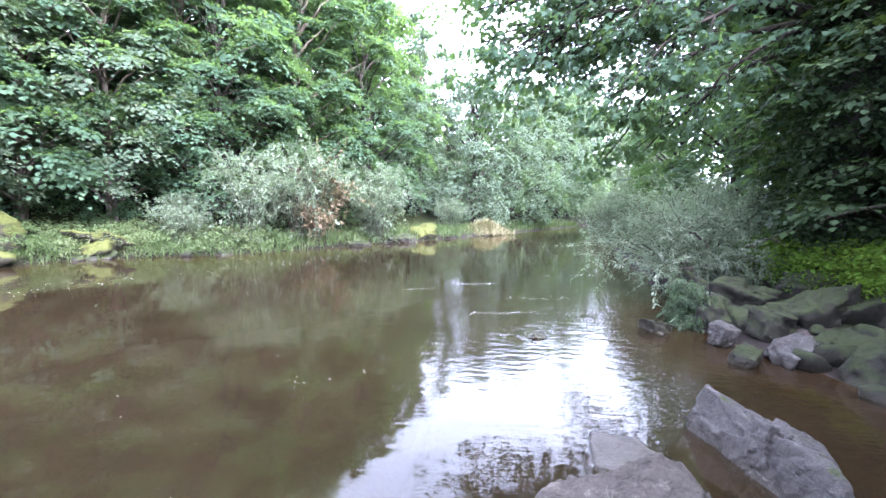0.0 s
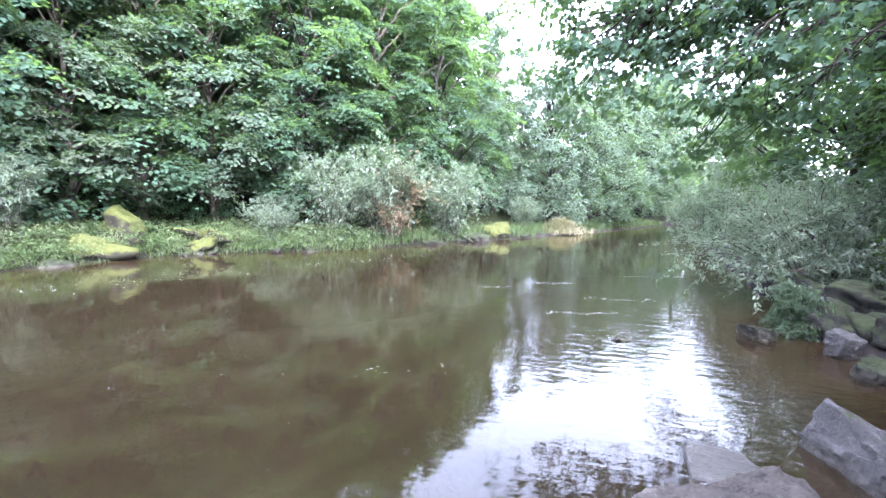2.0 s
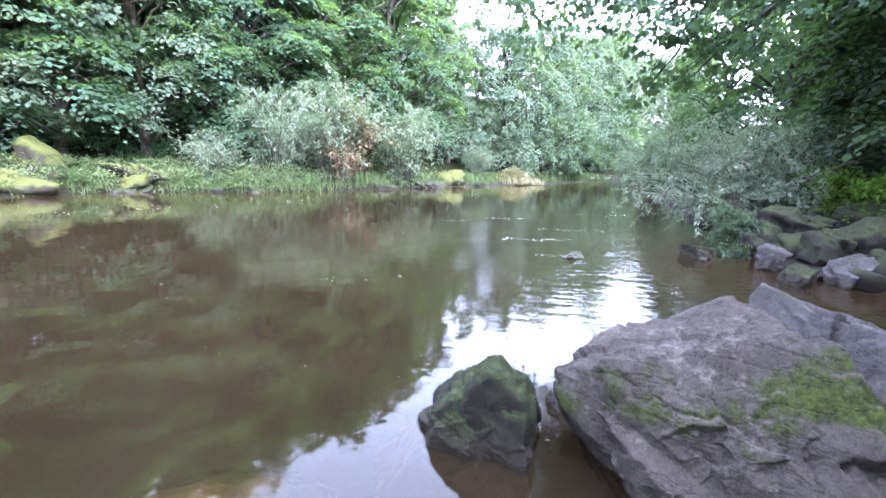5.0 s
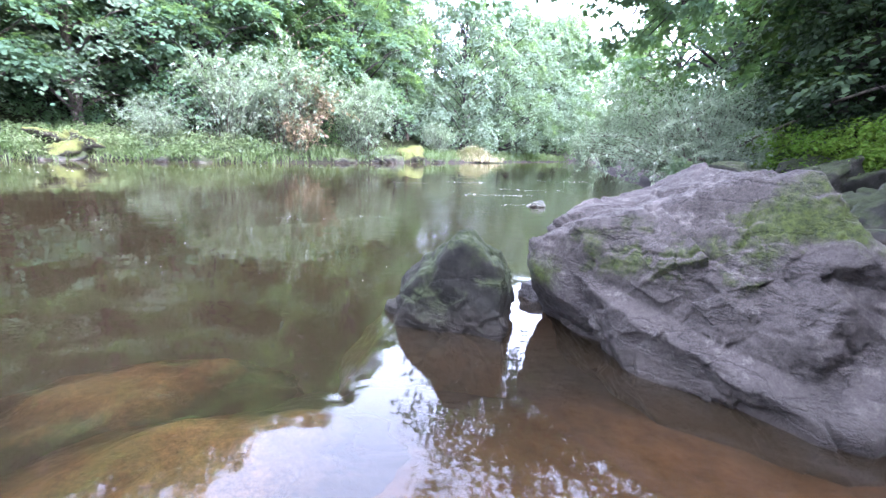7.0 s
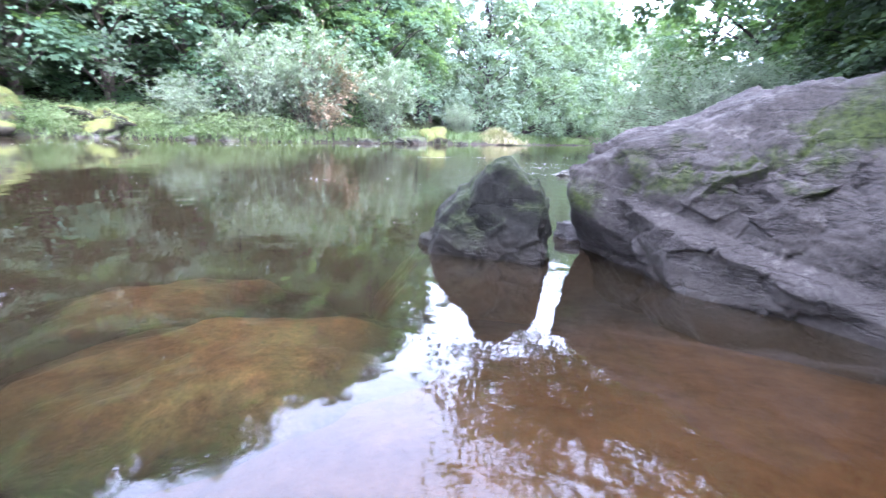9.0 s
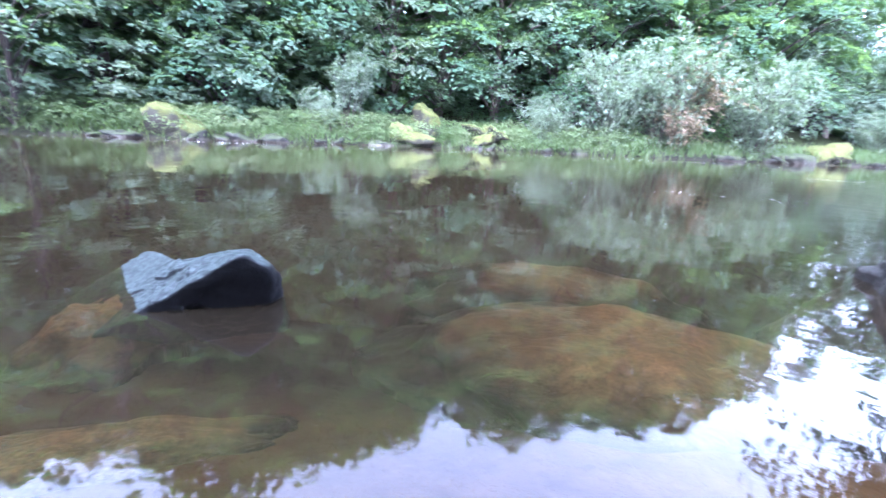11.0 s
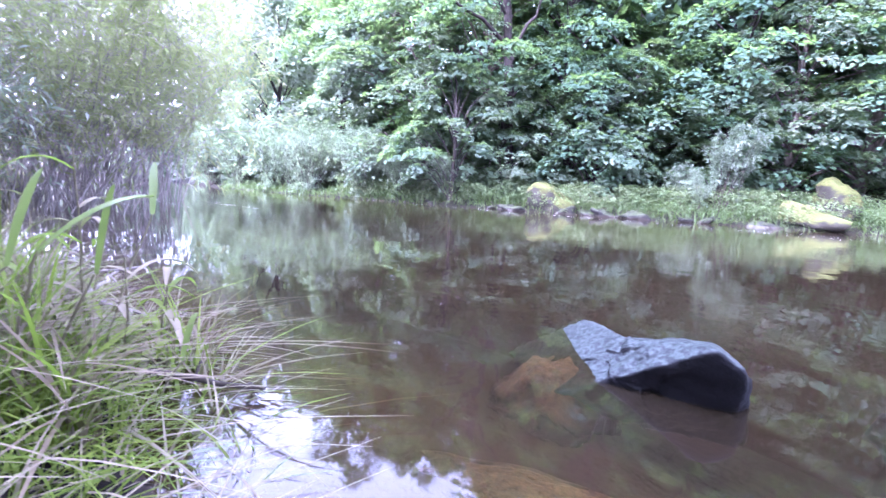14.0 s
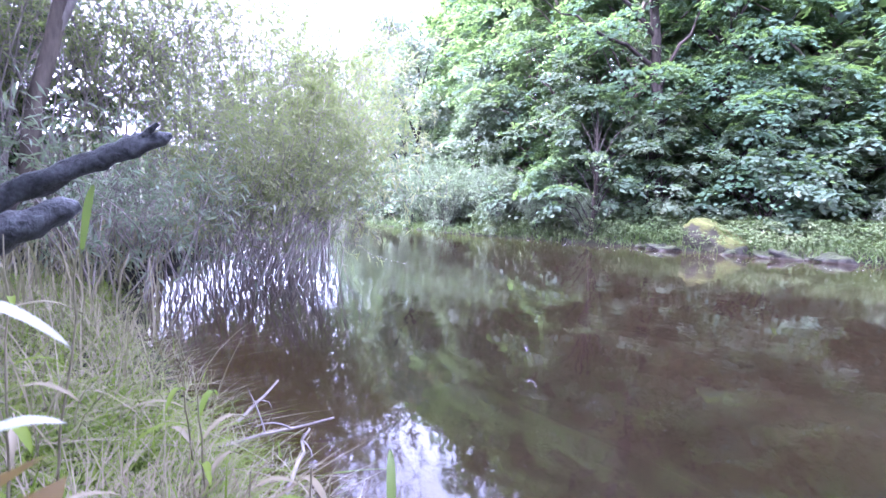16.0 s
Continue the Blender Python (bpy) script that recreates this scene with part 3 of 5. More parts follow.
COLUMN = [((0.285, 2.78, 0.415), (-0.05, -0.1, 1)), ((0.245, 2.78, 0.40), (-0.80, -0.15, 0.55)), ((0.33, 2.78, 0.405), (0.62, -0.15, 0.78)), ((0.475, 2.78, 0.26), (0.84, -0.1, 0.54)), ((0.28, 2.705, 0.05), (-0.12, -1, 0.10)), ((0.28, 2.69, 0.36), (-0.1, -0.9, 0.5)),
          ((0.503, 2.8, 0.08), (1, -0.12, 0.03)), ((0.3, 3.02, 0.1), (0, 1, 0.35)), ((0.3, 2.8, -0.4), (0, 0, -1))]
SHOULDER = [((0.19, 2.78, 0.285), (0.2, 0, 1)), ((0.11, 2.78, 0.235), (-0.62, -0.15, 0.78)), ((0.02, 2.8, 0.1), (-0.94, -0.2, 0.3)), ((0.2, 2.715, 0.05), (-0.3, -1, 0.16)), ((0.45, 2.8, 0.2), (1, 0, 0.1)), ((0.3, 3.02, 0.1), (0, 1, 0.2)), ((0.3, 2.8, -0.4), (0, 0, -1))]
TOE = [((-0.04, 2.85, 0.03), (-0.3, -0.2, 1)), ((-0.05, 2.85, 0.0), (-1, -0.4, 0.2)), ((0.1, 2.75, 0.0), (-0.3, -1, 0.2)), ((0.3, 2.8, 0.0), (1, 0, 0)), ((0.1, 2.98, 0), (0, 1, 0.2)), ((0.3, 2.8, -0.4), (0, 0, -1))]
p, f = faceted((0.27, 2.85, -0.02), [COLUMN, SHOULDER, TOE], 6, 9, sharp=110, rough=0.014, grain=7.0, cracks=0.006, cells=((0.14, 0.12, 0.004), (0.05, 0.10, 0.0015)))
tagged(piece("rock", p, f, GRIT_DARK, smooth=True), "dark pointed rock with a mossy skin, rising from the water", "rock")

FRONT = [((-1.125, 1.0, 0.08), (0.9, -0.43, -0.1)), ((-1.12, 1.0, 0.0), (0.8, -0.36, -0.6)), ((-1.2, 0.868, 0.0), (-0.03, -0.55, 0.83)), ((-1.3, 1.0, -0.12), (0, 0, -1))]
BLACK = FRONT + [((-1.14, 1.09, 0.135), (-0.24, -0.16, 0.95)), ((-1.065, 1.13, 0.03), (0.8, 0.6, -0.05)), ((-1.2, 1.14, 0.07), (-0.35, 0.9, 0.3)), ((-1.36, 1.02, 0.05), (-0.8, 0.45, 0.35)), ((-1.10, 1.115, 0.125), (0.3, 0.5, 0.8))]
TONGUE = FRONT + [((-1.5, 0.985, 0.05), (-0.12, 0.9, 0.4)), ((-1.66, 0.93, 0.0), (-1, 0.1, 0.4))]
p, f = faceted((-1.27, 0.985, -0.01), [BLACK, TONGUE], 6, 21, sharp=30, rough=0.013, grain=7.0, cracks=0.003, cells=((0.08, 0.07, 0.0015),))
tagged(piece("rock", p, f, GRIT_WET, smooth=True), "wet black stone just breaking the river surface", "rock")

# wedge of gritstone lying in the shallows behind the boulder
WEDGE = [((2.55, 4.6, 0.42), (0.35, 0.06, 0.93)), ((2.57, 4.36, 0.1), (-0.93, -0.22, 0.32)), ((2.5, 4.92, 0.3), (-0.35, 0.9, 0.3)), ((3.08, 4.55, 0.15), (0.8, 0.5, 0.35)), ((3.02, 3.9, 0.1), (0.8, -0.3, 0.4)),
         ((2.62, 4.0, 0.3), (-0.45, -0.3, 0.85)), ((2.9, 3.62, 0.02), (0.1, -0.95, 0.35)), ((2.8, 4.4, -0.35), (0, 0, -1))]
p, f = faceted((2.78, 4.35, 0.0), [WEDGE], 6, 17, sharp=60, rough=0.02, grain=3.2, cracks=0.012, cells=((0.3, 0.12, 0.012), (0.1, 0.14, 0.004)))
tagged(piece("slab", p, f, GRIT, smooth=True), "long wedge of grey gritstone tilted into the shallows", "rock")

PLATE = [((1.66, 4.4, 0.024), (0.05, -0.06, 1)), ((1.42, 4.4, 0.0), (-1, 0.15, 0.2)), ((1.95, 4.4, 0.0), (1, 0.3, 0.2)), ((1.62, 4.12, 0.0), (-0.25, -1, 0.2)), ((1.62, 4.66, 0.0), (0.15, 1, 0.2)), ((1.88, 4.6, 0.0), (0.7, 0.7, 0.1)), ((1.66, 4.4, -0.2), (0, 0, -1))]
p, f = faceted((1.66, 4.4, -0.08), [PLATE], 5, 32, sharp=120, rough=0.006, grain=4.0, cracks=0.004, cells=((0.2, 0.04, 0.002),))
tagged(piece("slab", p, f, GRIT_PALE, smooth=True), "pale flat slab awash at the water surface", "rock")

# loose stones along the shore: position, size, material, label
STONES = [
    ("rock", 4.15, 7.65, 0.12, (0.34, 0.26, 0.5), GRIT, "small pale pointed stone at the water edge", 33, 10, (0, 6)),
    ("rock", 4.0, 6.85, 0.03, (0.38, 0.3, 0.26), GRIT_DARK, "dark wet stone at the water edge", 34, 40, (0, 0)),
    ("rock", 4.6, 7.0, 0.1, (0.55, 0.4, 0.34), GRIT, "grey angular stone on the shore", 35, 25, (12, -10)),
    ("rock", 5.15, 7.0, 0.14, (0.8, 0.5, 0.26), GRIT_DARK, "dark flat stone on the shore", 36, -12, (6, 4)),
    ("rock", 5.35, 6.25, 0.22, (1.0, 0.75, 0.72), GRIT_DARK, "dark angular block of stone on the shore", 37, 30, (8, -10)),
    ("rock", 4.5, 4.75, 0.06, (0.75, 0.6, 0.42), GRIT, "grey stone in the shallows", 38, 60, (0, 8)),
    ("rock", 4.2, 4.35, 0.02, (0.5, 0.3, 0.2), GRIT_PALE, "small pale stone in the shallows", 39, 20, (0, 0)),
    ("rock", 3.45, 8.25, 0.03, (0.42, 0.34, 0.22), GRIT_DARK, "low dark stone in the water under the willow", 40, 0, (0, 0)),
    ("rock", 1.33, 7.52, -0.01, (0.42, 0.18, 0.12), GRIT_DARK, "dark stone tip breaking the current", 41, 12, (0, -8)),
    ("rock", 4.5, 8.5, 0.15, (0.8, 0.6, 0.55), GRIT_DARK, "dark mossy rock at the foot of the bank", 42, 33, (0, 0)),
    ("rock", 5.0, 8.0, 0.24, (1.0, 0.7, 0.6), GRIT_DARK, "dark mossy rock at the foot of the bank", 43, 70, (0, 10)),
    ("rock", 5.7, 8.2, 0.36, (1.1, 0.8, 0.62), GRIT_DARK, "dark mossy rock at the foot of the bank", 44, 10, (0, -6)),
    ("rock", 6.5, 8.0, 0.42, (1.2, 0.8, 0.6), GRIT_DARK, "dark mossy rock at the foot of the bank", 45, -20, (5, 0)),
    ("rock", 5.3, 9.2, 0.38, (1.0, 0.9, 0.7), GRIT_DARK, "dark mossy rock at the foot of the bank", 46, 50, (0, 0)),
    ("rock", 6.4, 9.3, 0.5, (1.2, 0.9, 0.7), GRIT_DARK, "dark mossy rock at the foot of the bank", 47, 5, (0, 0)),
    ("rock", 5.0, 9.9, 0.25, (0.8, 0.7, 0.55), GRIT_DARK, "dark mossy rock at the foot of the bank", 48, 80, (0, 0)),
    ("rock", 7.4, 7.4, 0.5, (1.1, 0.8, 0.55), GRIT_DARK, "dark mossy rock at the foot of the bank", 49, 15, (0, 8)),
    ("rock", 6.3, 7.0, 0.34, (0.6, 0.4, 0.3), GRIT, "grey stone lying on bare earth", 50, 35, (0, 0)),
    ("rock", 0.72, 3.25, 0.01, (0.15, 0.12, 0.15), GRIT, "small mossy stone between the boulder and the pointed rock", 52, 30, (0, 0)),
    # far bank
    ("rock", -13.9, 12.6, 0.85, (1.3, 1.0, 1.15), GRIT_MOSSY, "tall rock covered in yellow moss on the bank", 60, 30, (0, 6)),
    ("rock", -13.35, 11.3, 0.28, (1.9, 1.0, 0.75), GRIT_MOSSY, "rock covered in yellow-green moss at the water edge", 61, 60, (0, 6)),
    ("slab", -12.4, 13.75, 0.72, (1.9, 0.9, 0.34), GRIT_MOSSY, "slab under a thick mat of yellow moss", 62, 38, (0, 14)),
    ("slab", -11.6, 14.25, 0.58, (1.6, 0.7, 0.3), GRIT_MOSSY, "slab under a thick mat of yellow moss", 63, 30, (4, 16)),
    ("rock", -11.9, 13.65, 0.22, (0.95, 0.6, 0.5), GRIT_MOSSY, "low rock with bright yellow moss at the water edge", 64, 20, (0, 0)),
    ("rock", -15.4, 4.4, 0.28, (2.0, 1.5, 0.8), GRIT_MOSSY, "rounded rock covered in yellow moss on the grassy bank", 65, 70, (0, 0)),
    ("rock", -14.1, 5.45, 0.04, (0.85, 0.5, 0.2), GRIT_BLACK, "dark mossy stone at the far water edge", 66, 70, (0, 0)),
    ("rock", -13.75, 6.35, 0.06, (0.8, 0.5, 0.32), GRIT_BLACK, "dark stone at the far water edge", 67, 80, (0, 0)),
    ("rock", -14.9, 2.7, 0.05, (1.2, 0.5, 0.24), GRIT_BLACK, "flat dark stone at the far water edge", 68, 65, (0, 0)),
    ("rock", -14.6, 4.3, 0.03, (0.9, 0.5, 0.2), GRIT_BLACK, "dark grey stone at the far water edge", 69, 65, (0, 0)),
    ("rock", -3.6, 22.6, 0.08, (1.4, 0.8, 0.4), GRIT_DARK, "grey flat stone at the far water edge", 70, 55, (0, 0)),
    ("rock", -2.6, 24.4, 0.3, (1.5, 0.9, 0.75), GRIT_MOSSY, "rock covered in yellow-green moss by the water", 71, 40, (0, 0)),
]
for nm, x, y, z, size, material, label, seed, yaw, tilt in STONES:
    near = math.hypot(x, y) < 12
    rock(nm, x, y, z, size, material, label, seed, yaw, tilt, level=5 if near else 4, rough=0.02 if near else 0.05, sharp=160 if near else 9 if material is GRIT_MOSSY else 60, count=10, cells=((0.4, 0.16), (0.14, 0.16)))

def sunken_stone(x, y, top, size, seed, yaw):
    """A low water-worn stone in the silty bed: broad crown, flanks running out into the river bed."""
    d, f = ICO[5]
    p = d * np.array(size) / 2
    lump = 1 + 0.3 * fractal(d, seed, 4, 1.3)
    p[:, :2] *= lump[:, None]
    rim = np.hypot(d[:, 0], d[:, 1])
    p[:, 2] = np.where(d[:, 2] > 0, size[2] * (1 - rim ** 2.2), -0.1) + 0.035 * fractal(d, seed + 2, 5, 2.4) * np.clip(1.3 - rim, 0, 1)
    p[:, 2] = np.minimum(p[:, 2], size[2])
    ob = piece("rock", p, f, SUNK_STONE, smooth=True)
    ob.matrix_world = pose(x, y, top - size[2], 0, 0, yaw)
    tagged(ob, "silty tan stone lying under water, its colour darkened with depth", "rock", "sunken stones")


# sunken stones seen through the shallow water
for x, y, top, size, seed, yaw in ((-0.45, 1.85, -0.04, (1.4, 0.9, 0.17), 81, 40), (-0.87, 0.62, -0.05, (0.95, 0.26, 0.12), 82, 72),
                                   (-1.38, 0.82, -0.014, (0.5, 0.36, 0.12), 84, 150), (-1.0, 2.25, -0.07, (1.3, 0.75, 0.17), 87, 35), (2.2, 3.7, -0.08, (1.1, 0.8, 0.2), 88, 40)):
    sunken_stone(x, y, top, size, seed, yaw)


# ---- trees and shrubs ----
def clump_leaves(rng, centers, radii, count, length, width, flat=0.38, droop=0.5, out=None, shape=leaves):
    """Sprays of leaves laid like shallow domes round the given centres."""
    k = len(centers)
    idx = np.repeat(np.arange(k), count)
    d = unit(rng.normal(0, 1, (len(idx), 3)))
    d[:, 2] = np.abs(d[:, 2]) * 1.2 - 0.25
    rad = radii[idx] * rng.uniform(0.35, 1.0, len(idx)) ** 0.6
    scale = np.stack([rad, rad, rad * flat], 1)
    pos = centers[idx] + d * scale
    axis = unit(np.stack([d[:, 0], d[:, 1], np.zeros(len(idx))], 1) + (out[idx] * 0.8 if out is not None else 0) + rng.normal(0, 0.45, (len(idx), 3)) * [1, 1, 0.4] - [0, 0, droop])
    nrm = unit(np.array([0, 0, 0.4]) + d * 0.6 + (out[idx] * 0.7 if out is not None else 0) + rng.normal(0, 0.42, (len(idx), 3)))
    s = rng.uniform(0.65, 1.25, len(idx))
    return shape(pos, axis, nrm, length * s, width * s)


def crown_points(rng, n, height_, base, radius, bias=0.62):
    """Clump centres in an egg-shaped crown, mostly near its skin, with hollows between bulges."""
    t = rng.uniform(0, 1, n * 3)
    a = rng.uniform(0, 2 * np.pi, n * 3)
    bulge = 0.72 + 0.28 * np.sin(a * 3 + t * 7 + rng.uniform(0, 6)) * np.sin(a * 2 - t * 11 + rng.uniform(0, 6))
    prof = np.sin(np.pi * (0.12 + 0.83 * t)) ** 0.6 * (1 - 0.25 * t)
    r = radius * prof * bulge * rng.uniform(bias, 1.0, n * 3)
    pts = np.stack([r * np.cos(a), r * np.sin(a), base + (height_ - base) * t], 1)
    return pts[:n]


def tree(rng, height_, radius, base, clumps, per, leaf, material, bark, clump_r=(0.7, 1.3), flat=0.55, lean=(0, 0), label="", limb_every=6, trunk_r=0.2):
    """A broadleaf tree: tapered trunk, limbs out to the sprays, and a crown of separate leaves."""
    root = new("tree")
    tagged(root, label, "tree")
    top = np.array([lean[0], lean[1], height_ * 0.93])
    trunk = bent((0, 0, -0.4), top, (rng.normal(0, 0.3), rng.normal(0, 0.3), 0), 12, rng, 0.008)
    stem = piece("trunk", *tube(trunk, np.linspace(trunk_r, 0.03, 12), 9), bark, root, True)
    c = crown_points(rng, clumps, height_, base, radius)
    c[:, :2] += np.outer(np.clip(c[:, 2] / height_, 0, 1), lean)
    twigs = []
    for k, q in enumerate(c[::limb_every]):
        start = trunk[int(np.clip(q[2] / height_ * 0.8 * 11, 1, 10))]
        branch = tube(bent(start, q, (0, 0, 0.25), 7, rng, 0.02), np.linspace(trunk_r * 0.32, 0.012, 7), 5)
        if k < 5:
            piece("limb", *branch, bark, stem, True)
        else:
            twigs.append(branch)
    tagged(piece("branchwork", *joined(twigs), bark, root, True), kind="stuff")
    axis = np.stack([c[:, 0], c[:, 1], np.zeros(len(c))], 1)
    v, f = clump_leaves(rng, c, rng.uniform(*clump_r, len(c)), per, leaf, leaf * 0.8, flat, 0.45, unit(axis))
    piece("crown", v, f, material, root)
    return root


def dome_leaves(rng, centers, outs, radii, sprays, per, leaf, width=1.0, flat=1.0):
    """Boughs as drooping tiers: flat fans of leaves shingled over the upper side of each bough, dark gaps beneath."""
    k = len(centers)
    i = np.repeat(np.arange(k), sprays)
    up = unit(outs * 0.6 + np.array([0, 0, 0.7]))
    d = unit(rng.normal(0, 1, (len(i), 3)) * 0.8 + up[i] * 0.8)
    spot = centers[i] + d * radii[i, None] * np.array([1, 1, 0.75]) * rng.uniform(0.7, 1.1, len(i))[:, None]
    fan = unit(np.array([0, 0, flat]) + outs[i] * 0.35 + d * (1.3 - flat) + rng.normal(0, 0.12, (len(i), 3)))
    reach = unit(outs[i] * 0.7 + d * 0.6 + rng.normal(0, 0.3, (len(i), 3)))
    j = np.repeat(np.arange(len(i)), per)
    n = fan[j]
    off = rng.normal(0, 0.2, (len(j), 3)) * radii[i][j, None]
    off -= n * (off * n).sum(1)[:, None] * 0.86
    flare = np.linalg.norm(off, axis=1)
    pos = spot[j] + off - np.array([0, 0, 1.0]) * (flare ** 2 / radii[i][j] * 0.75)[:, None]
    along = unit(off) * 0.6 + reach[j] * 0.6 + rng.normal(0, 0.3, (len(j), 3)) - np.array([0, 0, 0.4])
    nrm = unit(n + unit(off) * 0.35 + rng.normal(0, 0.2, (len(j), 3)))
    s = rng.uniform(0.6, 1.25, len(j))
    return leaves(pos, along, nrm, leaf * s, leaf * width * s, 0.08)


def bough_tree(rng, height_, radius, base, boughs, sprays, per, leaf, material, bark, label, trunk_r=0.22, size=(1.0, 1.9), lean=(0, 0), limbs=8, flat=1.0):
    """A big broadleaf tree whose crown hangs in separate boughs, with dark hollows and limbs between them."""
    root = new("tree")
    tagged(root, label, "tree")
    top = np.array([lean[0], lean[1], height_ * 0.92])
    trunk = bent((0, 0, -0.4), top, (rng.normal(0, 0.3), rng.normal(0, 0.3), 0), 12, rng, 0.01)
    stem = piece("trunk", *tube(trunk, np.linspace(trunk_r, 0.04, 12), 9), bark, root, True)
    t = (np.arange(boughs) + rng.uniform(0, 1, boughs)) / boughs
    a = np.arange(boughs) * 2.39996 + rng.uniform(-0.5, 0.5, boughs)
    prof = np.sin(np.pi * (0.16 + 0.80 * t)) ** 0.6 * (1 - 0.22 * t)
    r = radius * prof * rng.uniform(0.45, 1.0, boughs)
    c = np.stack([r * np.cos(a), r * np.sin(a), base + (height_ - base) * t], 1)
    c[:, :2] += np.outer(t, lean)
    o = unit(np.stack([np.cos(a), np.sin(a), np.zeros(boughs)], 1))
    twigs = []
    for k, q in enumerate(c):
        start = trunk[int(np.clip((q[2] - 0.8) / height_ * 11, 1, 10))]
        branch = tube(bent(start, q, (0, 0, 0.3), 7, rng, 0.025), np.linspace(trunk_r * 0.34, 0.014, 7), 5)
        if k % max(1, boughs // limbs) == 0:
            piece("limb", *branch, bark, stem, True)
        else:
            twigs.append(branch)
    tagged(piece("branchwork", *joined(twigs), bark, root, True), kind="stuff")
    v, f = dome_leaves(rng, c, o, rng.uniform(*size, boughs) * (1 - 0.3 * t), sprays, per, leaf, flat=flat)
    piece("crown", v, f, material, root)
    return root


def place(proto, spots, sink=0.15):
    """Copies of a tree or shrub at spots of x, y, turn and size; the first spot takes the original."""
    for k, (x, y, turn, size) in enumerate(spots):
        m = pose(x, y, z_at(x, y) - sink, 0, 0, turn) @ Matrix.Scale(size, 4)
        if k == 0:
            proto.matrix_basis = m
        else:
            ob = copy_thing(proto, m)
            ob.matrix_basis = m


R1 = np.random.RandomState(11)
SYC = "tall sycamore in full leaf on the wooded bank"
syc_a = bough_tree(R1, 13.5, 4.6, 1.6, 42, 11, 64, 0.152, SYCAMORE, BARK, SYC)
syc_b = bough_tree(R1, 12.5, 4.2, 1.3, 40, 11, 64, 0.15, SYCAMORE, DARK_BARK, SYC, lean=(0.6, 0.3))
syc_c = bough_tree(R1, 12.0, 4.4, 1.4, 40, 11, 64, 0.152, SYCAMORE_PALE, BARK, "tall pale-leaved sycamore on the wooded bank")
place(syc_a, [(-16.5, 15.5, 0, 1.0), (-20.0, 8.0, 80, 1.0), (-13.0, 20.0, 150, 1.05), (-9.0, 24.0, 220, 1.05), (-19.5, 2.5, 300, 0.95), (-17, 22, 140, 1.2)])
place(syc_b, [(-17.8, 11.0, 40, 1.0), (-10.8, 20.0, 130, 0.95), (-18.6, 5.6, 200, 0.9), (-12.5, 26, 280, 1.1), (-6.4, 28.0, 160, 1.1)])
place(syc_c, [(-14.6, 17.5, 20, 0.95), (-17.0, 13.2, 100, 0.8), (-19.8, -0.6, 170, 0.9), (-23.5, -2.5, 330, 1.15)])
young = bough_tree(R1, 4.8, 1.9, 0.5, 28, 8, 44, 0.125, SYCAMORE_PALE, DARK_BARK, "young sycamore with pale leaves at the edge of the wood", trunk_r=0.08, size=(0.5, 0.9))
place(young, [(-17.4, 2.9, 60, 0.95), (-16.9, 0.6, 160, 1.05), (-17.7, 7.8, 30, 1.25), (-16.9, 5.6, 250, 1.05), (-16.4, 10.4, 120, 0.9)])

R2 = np.random.RandomState(12)
hill_a = bough_tree(R2, 9.5, 3.7, 0.2, 84, 8, 36, 0.15, HILL_LEAF, DARK_BARK, "rounded grey-green willow tree by the bend of the river", size=(0.9, 1.5), flat=0.25, trunk_r=0.12, limbs=4)
hill_b = bough_tree(R2, 10.5, 3.4, 0.2, 84, 8, 36, 0.145, HILL_LEAF, DARK_BARK, "tall grey-green willow tree by the bend of the river", size=(0.8, 1.4), flat=0.25, trunk_r=0.12, limbs=4)
place(hill_a, [(-0.3, 33.5, 0, 1.06), (5.8, 46.0, 70, 1.3), (10.5, 55, 140, 1.5)])
place(hill_b, [(3.0, 37.5, 30, 1.08), (-4.4, 31.2, 80, 0.72), (8.5, 49, 110, 1.25)])
far_willow = tree(R2, 10.0, 3.7, 0.4, 170, 50, 0.24, WILLOW, DARK_BARK, (0.5, 0.95), flat=0.95, label="silvery willow tree far along the river", limb_every=12)
place(far_willow, [(20, 62, 30, 1.5), (-23.5, -8.5, 300, 0.95), (16.5, 45.5, 200, 1.1), (-21.6, -4.2, 10, 0.78), (-28, -12, 130, 1.1), (13.8, 38.5, 60, 0.98), (-34, -22, 70, 1.35), (-29, -8.5, 20, 1.1), (-33, -14, 250, 1.5)])
slim = tree(R2, 12.5, 1.5, 2.5, 60, 60, 0.2, HILL_LEAF, BARK, (0.35, 0.7), flat=1.1, label="slim thinly leaved tree standing above the willows", limb_every=3, trunk_r=0.13)
place(slim, [(-3.9, 32.0, 0, 1.0), (-2.7, 34.5, 120, 0.95), (-5.2, 35.0, 220, 1.1), (0.6, 44, 70, 1.1), (12.0, 60, 20, 1.5)])

R3 = np.random.RandomState(13)
dark_a = bough_tree(R3, 11.0, 3.8, 2.0, 32, 9, 46, 0.2, SYCAMORE, DARK_BARK, "dark spreading tree on the near bank", trunk_r=0.3)
place(dark_a, [(10.4, 11.4, 0, 1.0), (11.2, 16.0, 100, 1.0), (12.0, 23.0, 200, 1.0), (11.0, 6.5, 290, 1.0), (13, 31, 140, 1.0), (14.5, 19, 30, 1.0), (10.6, 13.8, 310, 0.9), (10.2, 8.2, 20, 0.95), (-5.0, -8.4, 70, 0.55), (-3.6, -9.2, 160, 0.6)])
